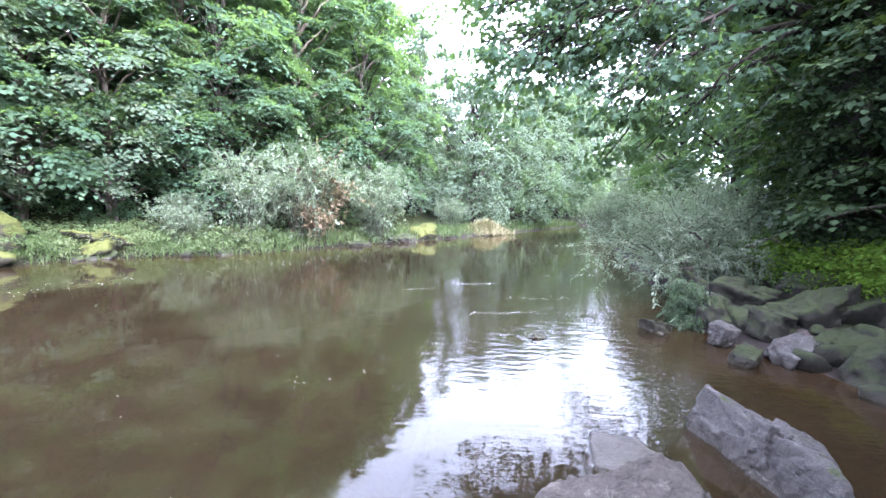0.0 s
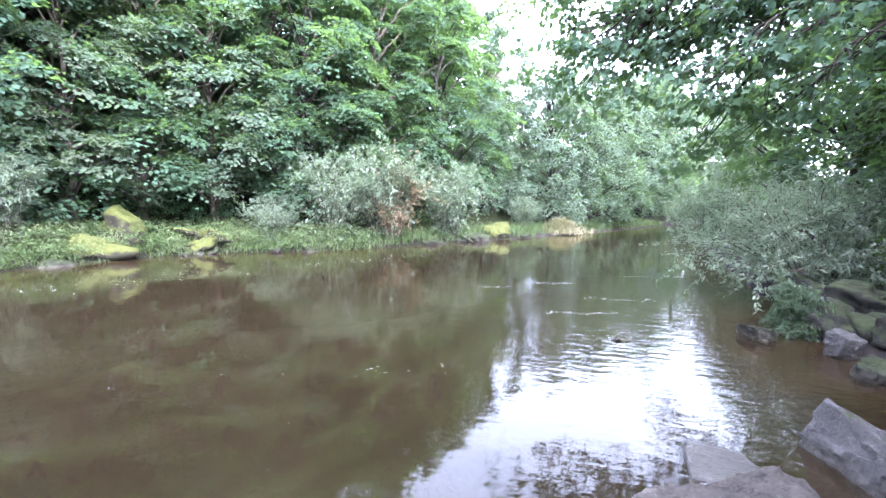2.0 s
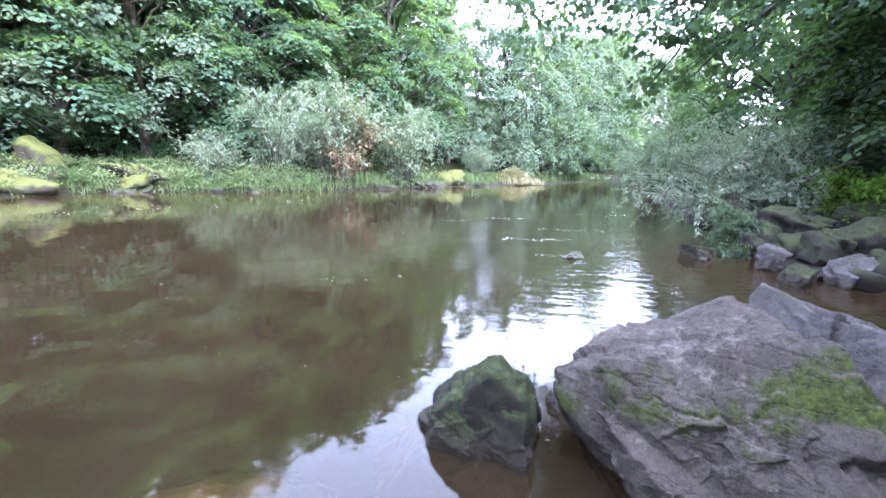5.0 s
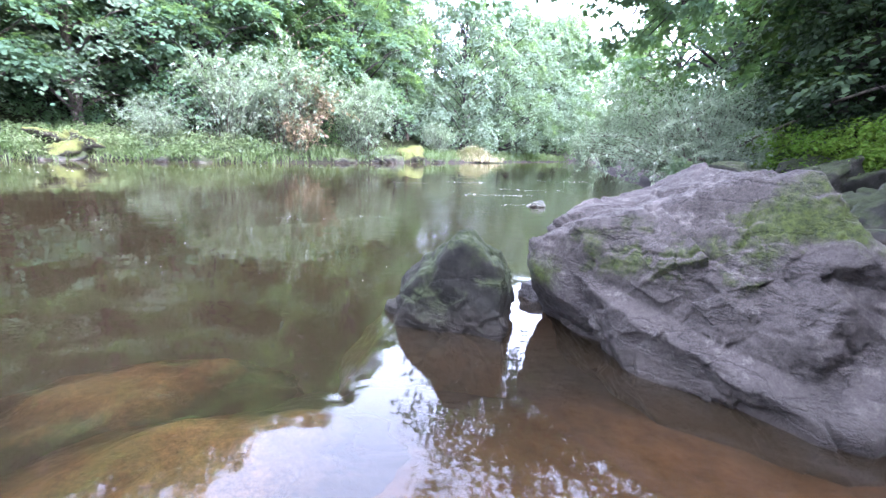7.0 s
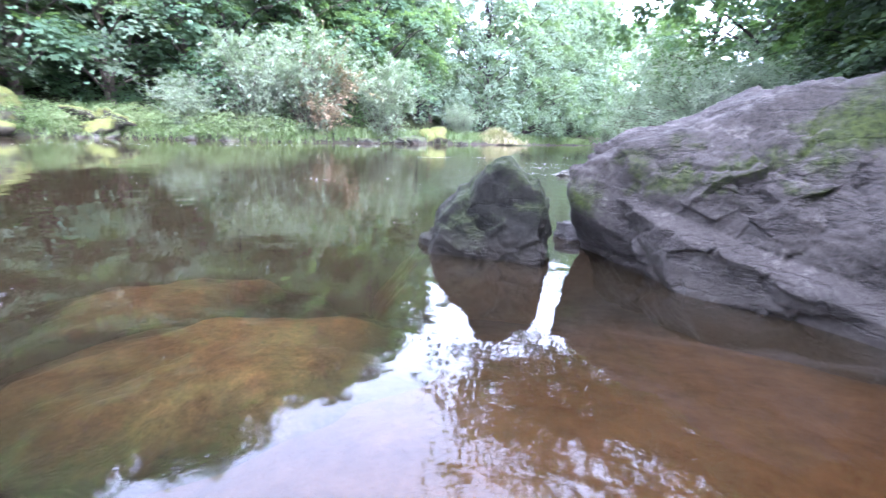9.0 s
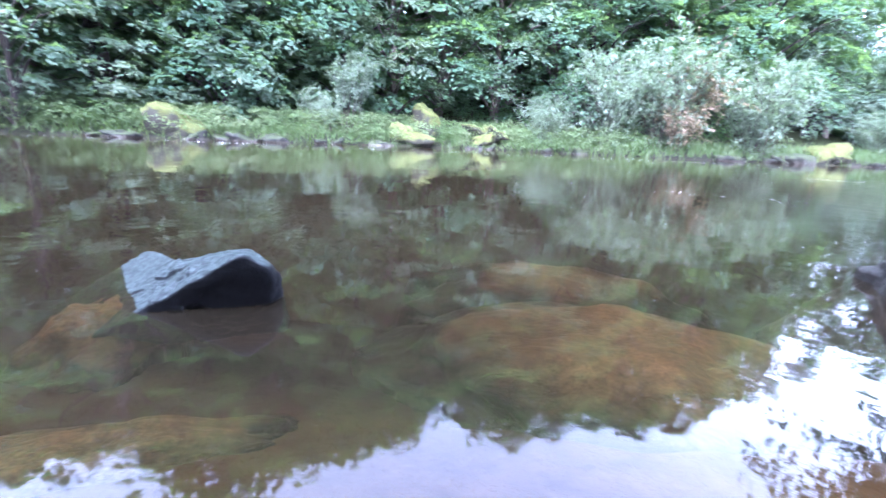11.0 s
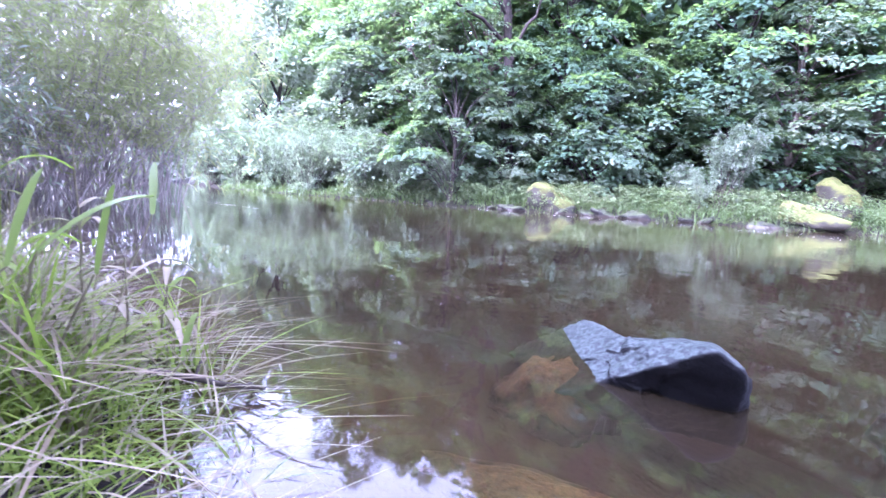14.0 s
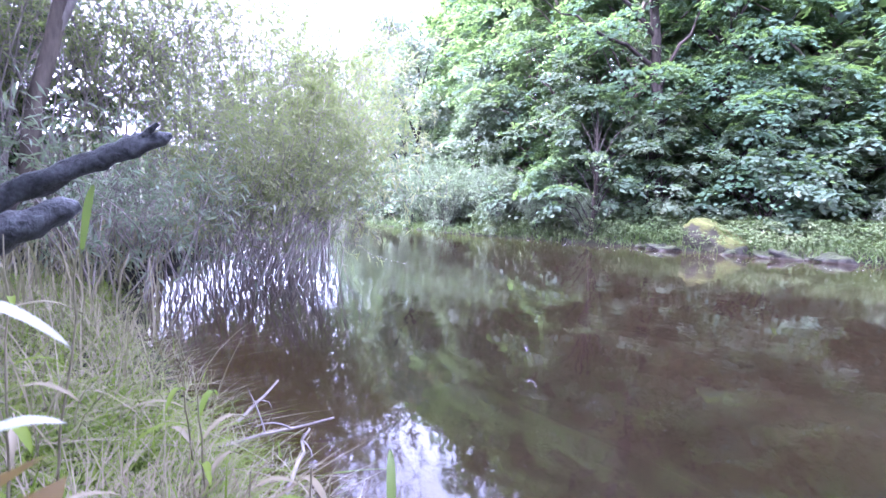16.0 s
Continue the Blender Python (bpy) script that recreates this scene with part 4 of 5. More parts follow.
# invented trees whose leaf colour paints the blackness under the canopy
shade_tree = bough_tree(R3, 8.5, 2.2, 0.6, 30, 9, 40, 0.13, SHADE_LEAF, DARK_BARK, "dark-leaved tree added to fill the deep shade of the bank", trunk_r=0.16, size=(0.7, 1.2))
place(shade_tree, [(8.3, 9.4, 0, 1.0), (9.0, 11.6, 130, 0.95), (8.9, 7.6, 240, 0.9)])
# trees behind the viewpoint are unseen, added to hold sky light off the rocks
back_a = tree(R3, 11.0, 3.8, 0.8, 90, 32, 0.52, SYCAMORE, BARK, (0.8, 1.4), label="broad near-bank tree added for shade, mostly out of view", trunk_r=0.3)
place(back_a, [(14.5, 13, 40, 1.2), (14.0, 7.0, 120, 1.0), (16, 24, 10, 1.2), (8.0, -3.0, 60, 1.0), (3.5, -9.0, 20, 1.1), (-0.5, -16.0, 150, 1.0), (14, 1, 230, 1.1), (-2, -12, 300, 1.1), (4.5, -4.2, 10, 0.9), (0.8, -5.2, 100, 0.9), (7.5, 1.2, 210, 0.9),
               (2.6, -2.6, 70, 0.75), (5.0, -0.9, 160, 0.75), (6.6, 2.6, 250, 0.7), (1.0, -3.4, 340, 0.7)])


# dense wood climbing the slope behind the front row
wood_a = tree(R3, 12.0, 4.4, 0.4, 150, 34, 0.42, SYCAMORE, BARK, (0.9, 1.6), label="leafy tree deep in the wood on the far slope", trunk_r=0.28, limb_every=12)
place(wood_a, [(-22.5, 5.0, 0, 1.1), (-22.0, 10.5, 70, 1.35), (-21.0, 14.5, 140, 1.35), (-19.5, 19.0, 210, 1.25), (-22.5, 0.5, 280, 1.05), (-5.6, 35.0, 110, 0.72), (-1.0, 45, 60, 0.6), (5.5, 57, 130, 0.9), (13, 68, 270, 1.3), (20, 74, 340, 1.3), (-15.0, 25.0, 30, 1.05), (-11.5, 29.5, 100, 1.0), (-8.0, 33.0, 170, 0.95),
               (-25.5, -3.5, 240, 1.0), (-29.0, -6.5, 310, 1.1), (-34.0, -9.0, 50, 1.2), (-20.8, 7.4, 120, 0.55), (-19.2, 12.2, 190, 0.5), (-17.6, 16.8, 260, 0.5), (-21.0, 2.8, 330, 0.55), (-40, -18, 20, 1.3), (-24.5, 12.5, 40, 1.5), (-23.5, 17.5, 100, 1.5), (-18.0, 24.5, 200, 1.4), (-25.0, 7.5, 300, 1.5), (-13.5, 31.0, 20, 1.35), (-9.2, 36.5, 80, 1.2)])


def shrub(rng, stems, height_, spread, per, leaf, width, material, bark, label, stem_r=0.014, droop=0.25, name="shrub", lean=(0, 0), base_r=0.25, up=0.5, first=0.25, twigs=5, crowd=0.30, low=3):
    """A many-stemmed willow-like shrub: arching stems, side twigs, narrow leaves set along them."""
    root = new(name)
    tagged(root, label, "shrub")
    tubes, pos, axis = [], [], []
    for _ in range(stems):
        a, s = rng.uniform(0, 2 * np.pi), rng.uniform(0.15, 1.0) ** 0.7
        tip = np.array([math.cos(a) * spread * s + lean[0], math.sin(a) * spread * s + lean[1], height_ * (1 - up * s * s) * rng.uniform(0.75, 1.05)])
        b = rng.uniform(0, 2 * np.pi)
        base = np.array([math.cos(b), math.sin(b), 0]) * base_r * rng.uniform(0, 1) - [0, 0, 0.15]
        line = bent(base, tip, (0, 0, height_ * 0.12), 9, rng, 0.012)
        tubes.append(tube(line, np.linspace(stem_r, stem_r * 0.2, 9), 3))
        runs = [line[min(2, low):]]
        for _ in range(twigs):
            i = rng.randint(low, 9)
            runs.append(bent(line[i], line[i] + rng.normal(0, crowd, 3) * spread * 0.7 + [0, 0, rng.uniform(-0.1, 0.25) * height_ * 0.4], (0, 0, 0.05), 4, rng, 0.02))
            tubes.append(tube(runs[-1], np.linspace(stem_r * 0.3, stem_r * 0.12, 4), 3))
        for q in runs:
            t = rng.uniform(first if q is runs[0] else 0, 1, per) * (len(q) - 1.001)
            i = t.astype(int)
            pos.append(q[i] + (q[i + 1] - q[i]) * (t - i)[:, None] + rng.normal(0, 0.02, (per, 3)))
            axis.append(unit(q[i + 1] - q[i]) * 0.6 + rng.normal(0, 0.6, (per, 3)) - [0, 0, droop])
    pos, axis = np.concatenate(pos), np.concatenate(axis)
    s = rng.uniform(0.6, 1.3, len(pos))
    v, f = leaves(pos, axis, unit(np.array([0, 0, 1.0]) + rng.normal(0, 0.5, pos.shape)), leaf * s, width * s)
    tagged(piece("stem_thicket", *joined([(v_, q_) for v_, q_ in tubes]), bark, root, True), kind="stuff")
    piece("foliage", v, f, material, root)
    return root


R4 = np.random.RandomState(14)
SILVER = "silvery grey-green willow shrub at the water edge"
silver = shrub(R4, 54, 3.0, 1.7, 21, 0.14, 0.045, WILLOW, TWIG, SILVER, up=0.42, droop=-0.05, twigs=5, first=0.03, low=1)
place(silver, [(-8.8, 17.5, 0, 1.3), (-7.2, 19.0, 90, 1.45), (-4.7, 21.9, 170, 1.3), (-10.5, 16.0, 240, 0.72), (-1.6, 28.5, 30, 0.75), (-20.2, -3.8, 60, 0.9), (-17.7, -1.2, 200, 0.8), (-18.3, -3.0, 20, 1.0), (-19.4, -5.4, 300, 1.1), (-17.0, 0.4, 100, 0.62), (-21.2, -7.6, 10, 1.2), (-23.6, -10.4, 80, 1.3), (-26.5, -13.2, 180, 1.4), (-30, -15.8, 40, 1.6), (-20.4, -6.4, 140, 0.9), (-22.5, -7, 120, 1.1), (4.5, 38.5, 50, 0.8), (9.8, 38, 150, 1.0), (8.3, 27, 250, 1.1)])
rusty = shrub(R4, 26, 2.3, 1.5, 22, 0.10, 0.06, RUST_LEAF, TWIG, "shrub with brown withered leaves among the willows")
place(rusty, [(-6.7, 19.0, 0, 0.85), (-7.2, 20.2, 60, 1.5)])
sapling = shrub(R4, 20, 2.3, 0.8, 34, 0.11, 0.034, WILLOW, TWIG, "young upright willow with pale leaves on the grassy bank", up=0.25)
place(sapling, [(-14.7, 9.6, 0, 1.3), (-15.4, 8.6, 90, 0.75), (-14.6, 8.7, 200, 0.6)])

# silver willow hanging over the water on the rocky bank
over = shrub(R4, 84, 2.7, 2.6, 46, 0.09, 0.032, PALE_WILLOW, TWIG, "grey-green willow bush leaning low over the water", stem_r=0.022, lean=(-0.9, -0.3), up=0.75, droop=0.5)
place(over, [(6.0, 12.4, 0, 0.95), (5.65, 11.3, 12, 0.55), (7.5, 15.0, 120, 1.05), (8.2, 18.5, 200, 1.0)])
spray = shrub(R4, 26, 1.0, 0.6, 40, 0.09, 0.022, HILL_LEAF, TWIG, "green willow spray drooping to the water", up=0.9, droop=0.9)
place(spray, [(4.1, 8.75, 0, 0.95)])

# willow standing in the water by the grassy bank, and the thin trees behind it
olive = shrub(R4, 64, 3.1, 1.7, 22, 0.10, 0.02, WILLOW_GREEN, PALE_BARK, "olive-green willow with many bare stems rising from the water", stem_r=0.009, up=0.5, lean=(-0.1, 0.7), base_r=0.9, first=0.3, twigs=8, crowd=0.34)
place(olive, [(-5.2, -3.7, 0, 1.0)], sink=0.0)
fringe = shrub(R4, 26, 1.8, 1.3, 8, 0.10, 0.022, PALE_WILLOW, PALE_BARK, "low grey willow scrub with bare stems in the water", stem_r=0.010, up=0.6, base_r=0.9, first=0.45, twigs=6)
place(fringe, [(-3.9, -3.9, 0, 1.0), (-3.2, -4.0, 220, 0.95)], sink=0.0)
thin = shrub(R4, 32, 5.6, 2.6, 12, 0.11, 0.024, WILLOW_GREEN, PALE_BARK, "tall thin willow with sparse pale leaves", stem_r=0.012, up=0.35, base_r=0.7, first=0.3, twigs=8, crowd=0.34)
place(thin, [(-4.6, -5.4, 0, 0.8), (-6.8, -7.0, 80, 1.0), (-9.8, -9.6, 160, 1.1), (-5.0, -8.2, 250, 1.15), (-12.5, -11.5, 60, 1.2), (-4.3, -7.0, 20, 1.0), (-7.6, -5.9, 110, 1.0), (-8.8, -6.6, 310, 1.2), (-10.5, -7.6, 70, 1.25), (-5.6, -6.4, 330, 1.1), (-6.2, -5.2, 130, 0.95), (-7.0, -4.7, 40, 1.05), (-8.2, -5.0, 190, 1.15), (-3.5, -5.6, 280, 1.0), (-3.0, -6.6, 150, 1.1)])


# ---- overhanging sycamore branch ----
def hanging_tree(seed, label, foot, head, ends, trunk_r, sprays, per, leaf, ivy=0.0):
    """A leaning tree whose long limbs end in hanging sprays of lobed leaves; up to a given height, invented dark leaves
    round its trunk paint the shade there.
    """
    rng = np.random.RandomState(seed)
    root = new("tree")
    tagged(root, label, "tree")
    trunk = bent(foot, head, (0.2, 0, 0), 10, rng, 0.01)
    stem = piece("trunk", *tube(trunk, np.linspace(trunk_r, trunk_r * 0.45, 10), 10), DARK_BARK, root, True)
    twigs, centers, outs = [], [], []
    for k, e in enumerate(ends):
        e = np.array(e)
        start = trunk[min(9, 5 + k % 5)]
        line = bent(start, e, (0, 0, 0.5), 12, rng, 0.012)
        piece("limb", *tube(line, np.linspace(trunk_r * 0.2, 0.010, 12), 6), DARK_BARK, stem, True)
        out = unit(e - start)
        for m in range(sprays):
            i = rng.randint(4, 12) if m % 3 else rng.randint(9, 12)
            q = line[i] + rng.normal(0, 1, 3) * [0.5, 0.5, 0.3] - [0, 0, 0.15]
            twigs.append(tube(bent(line[max(2, i - 2)], q, (0, 0, 0.12), 6, rng, 0.025), np.linspace(0.016, 0.004, 6), 4))
            centers.append(q)
            outs.append(out)
    tagged(piece("branchwork", *joined(twigs), DARK_BARK, root, True), kind="stuff")
    c = np.array(centers)
    v, f = clump_leaves(rng, c, rng.uniform(0.3, 0.65, len(c)), per, leaf, leaf * 1.05, 0.6, 0.75, np.array(outs), lobed_leaves)
    piece("crown", v, f, SYCAMORE, root)
    # invented leaf cover, its colour dark enough to read as the gap's shade
    if ivy:
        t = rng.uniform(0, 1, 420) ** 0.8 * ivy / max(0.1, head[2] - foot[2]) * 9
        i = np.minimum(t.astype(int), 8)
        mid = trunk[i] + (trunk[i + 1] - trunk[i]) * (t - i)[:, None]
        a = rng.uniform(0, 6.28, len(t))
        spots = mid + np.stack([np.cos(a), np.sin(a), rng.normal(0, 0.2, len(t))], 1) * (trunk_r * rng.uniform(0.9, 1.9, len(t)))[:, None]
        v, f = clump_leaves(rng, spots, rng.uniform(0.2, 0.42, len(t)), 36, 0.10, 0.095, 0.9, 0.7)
        piece("ivy", v, f, SHADE_LEAF, root, label="dark leaves added round the trunk, coloured as deep shade")


# limbs ending above 8 m are added out of view to shade the bank
hanging_tree(15, "sycamore leaning over the river, its leafy boughs hanging down", (7.5, 10.2, 0.5), (7.2, 10.4, 9.5),
             [(-0.6, 11.2, 6.9), (0.9, 10.2, 5.1), (1.7, 11.6, 5.2), (0.0, 10.6, 7.8), (0.6, 10.8, 6.0), (1.8, 11.3, 5.5), (2.9, 9.6, 4.4), (1.2, 9.6, 6.5), (2.2, 12.4, 6.9), (0.2, 11.6, 7.2), (-0.35, 10.8, 6.1), (0.1, 10.9, 5.4), (1.5, 11.1, 4.7), (2.35, 11.1, 4.6),
              (3.2, 11.3, 3.0), (3.9, 11.0, 3.2), (2.0, 10.6, 5.9), (3.1, 10.4, 5.4), (3.4, 10.8, 4.2), (0.8, 10.3, 4.3), (2.6, 9.8, 4.0), (2.6, 10.6, 4.9), (3.6, 10.2, 4.6), (0.6, 10.5, 4.9), (1.6, 10.4, 5.3), (4.4, 9.8, 4.0), (8.5, 9.0, 8.5), (7.8, 11.0, 8.8), (9.5, 8.0, 8.5), (8.8, 12.5, 9.0), (6.6, 9.6, 7.6)],
             0.44, 19, 26, 0.145, ivy=6.5)


# ---- ground cover ----
def blades(rng, xs, ys, zs, length, width, lean=0.5, segs=3):
    """Curved grass blades, each a tapering strip."""
    k = len(xs)
    a = rng.uniform(0, 2 * np.pi, k)
    ln = length * rng.uniform(0.5, 1.25, k)
    bend = lean * rng.uniform(0.2, 1.6, k)
    out, side = np.stack([np.cos(a), np.sin(a), np.zeros(k)], 1), np.stack([-np.sin(a), np.cos(a), np.zeros(k)], 1)
    root = np.stack([xs, ys, zs], 1)
    rows = []
    for i in range(segs + 1):
        t = i / segs
        c = root + out * (ln * bend * t * t)[:, None] + np.array([0, 0, 1.0]) * (ln * (t - 0.32 * bend * t * t))[:, None]
        w = width * (1 - t) ** 0.7 + 0.0005
        rows += [c - side * w * 0.5, c + side * w * 0.5]
    v = np.stack(rows, 1).reshape(-1, 3)
    n = 2 * (segs + 1)
    b = np.arange(k)[:, None] * n
    f = np.concatenate([b + np.array([[2 * i, 2 * i + 1, 2 * i + 3, 2 * i + 2]]) for i in range(segs)], 0)
    return v, f


def scatter(rng, count, x0, x1, y0, y1, line, lo, hi):
    """Points on land whose distance from a bank line lies between lo and hi."""
    xs, ys = np.zeros(0), np.zeros(0)
    while len(xs) < count:
        px, py = rng.uniform(x0, x1, count * 4), rng.uniform(y0, y1, count * 4)
        d = polyline_distance(px, py, line)
        ok = (d > lo) & (d < hi) & (~in_river(px, py) | (d < 0.16))
        xs, ys = np.concatenate([xs, px[ok]]), np.concatenate([ys, py[ok]])
    return xs[:count], ys[:count]


def cover(name, rng, xs, ys, length, width, lean, material, label, segs=3):
    v, f = blades(rng, xs, ys, np.maximum(height(xs, ys), -0.05) - 0.02, length, width, lean, segs)
    return tagged(piece(name, v, f, material), label, "grass", kind="stuff")


R5 = np.random.RandomState(16)
cover("grass", R5, *scatter(R5, 16000, -26, -6, -12, 18, FAR, 0.0, 3.0), 0.4, 0.03, 1.2, HERB, "pale green grass and herbs along the far bank")
cover("grass", R5, *scatter(R5, 6000, -8, 12, 15, 45, FAR, 0.1, 2.5), 0.5, 0.05, 0.5, HERB, "pale grass along the far bank upstream")
cover("grass", R5, *scatter(R5, 12000, -3.4, 1.0, -4.0, 0.6, NEAR, 0.0, 1.5), 0.12, 0.0056, 1.5, GRASS, "lush green grass on the near bank", 4)
cover("grass", R5, *scatter(R5, 9000, -1.9, -0.4, -1.7, 0.1, NEAR, 0.0, 0.8), 0.10, 0.005, 1.6, GRASS, "short tangled grass at the water edge", 4)
cover("grass", R5, *scatter(R5, 1900, -3.4, 0.6, -4.0, 0.5, NEAR, 0.12, 1.3), 0.17, 0.011, 1.3, GRASS, "long arching grass on the near bank", 5)
cover("grass", R5, *scatter(R5, 4500, -3.2, 0.2, -3.6, 0.3, NEAR, 0.0, 0.8), 0.17, 0.006, 1.7, DRY_GRASS, "dry bent grass stems on the near bank", 5)
cover("grass", R5, *scatter(R5, 24, -1.35, -0.85, -0.65, -0.05, NEAR, 0.12, 0.4), 0.3, 0.010, 0.5, GRASS, "tall broad reed grass at the water edge", 6)
cover("grass", R5, *scatter(R5, 800, -1.5, -0.8, -0.9, -0.02, NEAR, 0.13, 0.5), 0.24, 0.0045, 1.0, DRY_GRASS, "tall dry grass stalks at the water edge", 6)
cover("grass", R5, *scatter(R5, 4200, -3.0, 5.0, -4.5, 2.5, NEAR, 0.3, 3.5), 0.16, 0.007, 1.2, GRASS, "thin shaded grass behind the shore", 3)
cover("grass", R5, *scatter(R5, 1800, -12, -1.5, -10, -2.5, NEAR, 0.05, 2.5), 0.6, 0.016, 0.5, DRY_GRASS, "dead stems and dry undergrowth below the willows", 3)


def herb_patch(rng, xs, ys, high, leaf, material, label, per=26, name="undergrowth", r=0.3):
    c = np.stack([xs, ys, height(xs, ys) + high * rng.uniform(0.3, 1.0, len(xs))], 1)
    v, f = clump_leaves(rng, c, rng.uniform(0.5, 1.1, len(c)) * r, per, leaf, leaf * 0.45, 0.8, 0.3)
    return tagged(piece(name, v, f, material), label, "undergrowth", kind="stuff")


herb_patch(R5, *scatter(R5, 760, 5.5, 11, 7.5, 15, NEAR, 1.5, 4.6), 1.0, 0.08, FERN, "bright green ferns on the shaded bank", 40, r=0.5)
herb_patch(R5, *scatter(R5, 1500, -20, -6, -4, 18, FAR, 0.0, 3.2), 0.7, 0.085, HERB, "leafy herbs along the far bank", 30, r=0.34)
herb_patch(R5, *scatter(R5, 500, -24, -4, -6, 26, FAR, 3.0, 7.0), 1.2, 0.16, SYCAMORE, "dark undergrowth below the trees", 36, r=0.6)
herb_patch(R5, *scatter(R5, 260, 8, 17, 5, 24, NEAR, 4.0, 9.0), 1.6, 0.2, SYCAMORE, "dark undergrowth on the shaded slope", 36, r=0.8)

# straw-coloured tussock at the bend
tx, ty = R5.normal(0, 0.62, 2600), R5.normal(0, 0.7, 2600)
v, f = blades(R5, 0.6 + tx, 29.9 + ty, 0.05 + 0.62 * np.exp(-(tx * tx + ty * ty) / 0.75), 0.55, 0.045, 1.3)
tagged(piece("grass_tussock", v, f, DRY_GRASS), "big straw-coloured grass tussock at the river bend", "grass")


# ---- dead snag on the far bank, leaning trunk and fallen logs by the willows ----
def snag():
    rng = np.random.RandomState(21)
    root = new("dead_tree")
    tagged(root, "bare grey dead tree rising out of the foliage", "tree")
    trunk = bent((-18.3, 2.9, 0.4), (-16.9, 1.95, 9.5), (0, 0.2, 0), 12, rng, 0.012)
    stem = piece("trunk", *tube(trunk, np.linspace(0.26, 0.12, 12), 9), DARK_BARK, root, True)
    for a, b in ((7, (-15.4, -1.4, 7.6)), (8, (-15.0, -0.6, 8.8)), (6, (-16.0, 3.6, 7.8)), (9, (-15.2, 3.4, 10))):
        piece("limb", *tube(bent(trunk[a], b, (0, 0, 0.25), 8, rng, 0.03), np.linspace(0.09, 0.015, 8), 6), DARK_BARK, stem, True)


snag()


def log_piece(a, b, r0, r1, label, seed, stub=None):
    rng = np.random.RandomState(seed)
    root = new("log")
    tagged(root, label, "log")
    line = bent(a, b, (0.02, 0, 0.05), 30, rng, 0.0022)
    taper = np.linspace(r0, r1, 30) * (1 + 0.07 * np.sin(np.arange(30) * 0.9 + seed) + 0.05 * np.sin(np.arange(30) * 2.1))
    taper[-3:] *= (0.92, 0.75, 0.35)
    v, f = tube(line, taper, 12)
    core = np.repeat(line, 12, axis=0)
    v = v + unit(v - core) * (fractal(v, seed, 5, 14.0) * r1 * 0.4)[:, None]
    caps = [np.mean(v[:12], 0), np.mean(v[-12:], 0)]
    v = np.concatenate([v, caps])
    k = len(v)
    ends = [[i, (i + 1) % 12, k - 2, k - 2] for i in range(12)] + [[k - 14 + i, k - 14 + (i + 1) % 12, k - 1, k - 1] for i in range(12)]
    bm = bmesh.new()
    vs = [bm.verts.new(q) for q in v]
    for q in [list(x) for x in f] + ends:
        bm.faces.new([vs[i] for i in dict.fromkeys(q)])
    me = bpy.data.meshes.new("stem")
    bm.to_mesh(me)
    bm.free()
    me.materials.append(DEAD_WOOD)
    for q in me.polygons:
        q.use_smooth = True
    new("stem", me).parent = root
    if stub is not None:
        piece("stub", *tube(bent(line[25], stub, (0, 0, 0), 5, rng, 0.01), np.linspace(r1 * 0.6, r1 * 0.25, 5), 7), DEAD_WOOD, root, True)


log_piece((-1.55, -3.0, 0.5), (-2.34, -2.01, 1.27), 0.07, 0.048, "dark wet dead log propped among the willows", 5, (-2.27, -2.03, 1.315))
log_piece((-0.95, -2.1, 0.3), (-1.54, -1.52, 0.9), 0.06, 0.044, "dark wet dead log lying over the grass", 6)


def leaning_willow():
    rng = np.random.RandomState(23)
    root = new("tree")
    tagged(root, "leaning willow with pale bark and thin foliage", "tree")
    trunk = bent((-2.9, -4.5, 0.2), (-3.2, -3.7, 5.2), (-0.15, 0, 0), 11, rng, 0.012)
    stem = piece("trunk", *tube(trunk, np.linspace(0.075, 0.03, 11), 9), BARK, root, True)
    centers = []
    for k, b in enumerate(((-3.6, -3.4, 4.2), (-2.4, -3.2, 4.4), (-3.4, -4.4, 5.2), (-2.2, -4.2, 3.6), (-4.4, -4.0, 4.8), (-3.0, -3.0, 3.4))):
        line = bent(trunk[4 + k], b, (0, 0, 0.15), 7, rng, 0.03)
        piece("limb", *tube(line, np.linspace(0.035, 0.008, 7), 6), PALE_BARK, stem, True)
        centers += [line[i] + rng.normal(0, 0.28, 3) for i in (3, 4, 5, 6, 6)]
    c = np.array(centers)
    piece("crown", *clump_leaves(rng, c, rng.uniform(0.3, 0.55, len(c)), 80, 0.11, 0.03, 0.9, 0.7), WILLOW_GREEN, root)


leaning_willow()


def dead_branch(points, r0, r1, label, material, seed, name="branch", twigs=4):
    """A fallen branch with side twigs, lying over its neighbours."""
    rng = np.random.RandomState(seed)
    root = new(name)
    tagged(root, label, "branch")
    line = np.concatenate([bent(a, b, (0, 0, 0), 6, rng, 0.02)[:-1] for a, b in zip(points, points[1:])] + [[points[-1]]])
    stem = piece("stem", *tube(line, np.linspace(r0, r1, len(line)), 7), material, root, True)
    span = np.linalg.norm(np.array(points[-1]) - np.array(points[0]))
    for _ in range(twigs):
        a = line[rng.randint(2, len(line) - 1)]
        piece("twig", *tube(bent(a, a + rng.normal(0, 0.16, 3) * span, (0, 0, 0.02), 5, rng, 0.03), np.linspace(r1, r1 * 0.3, 5), 5), material, stem, True)


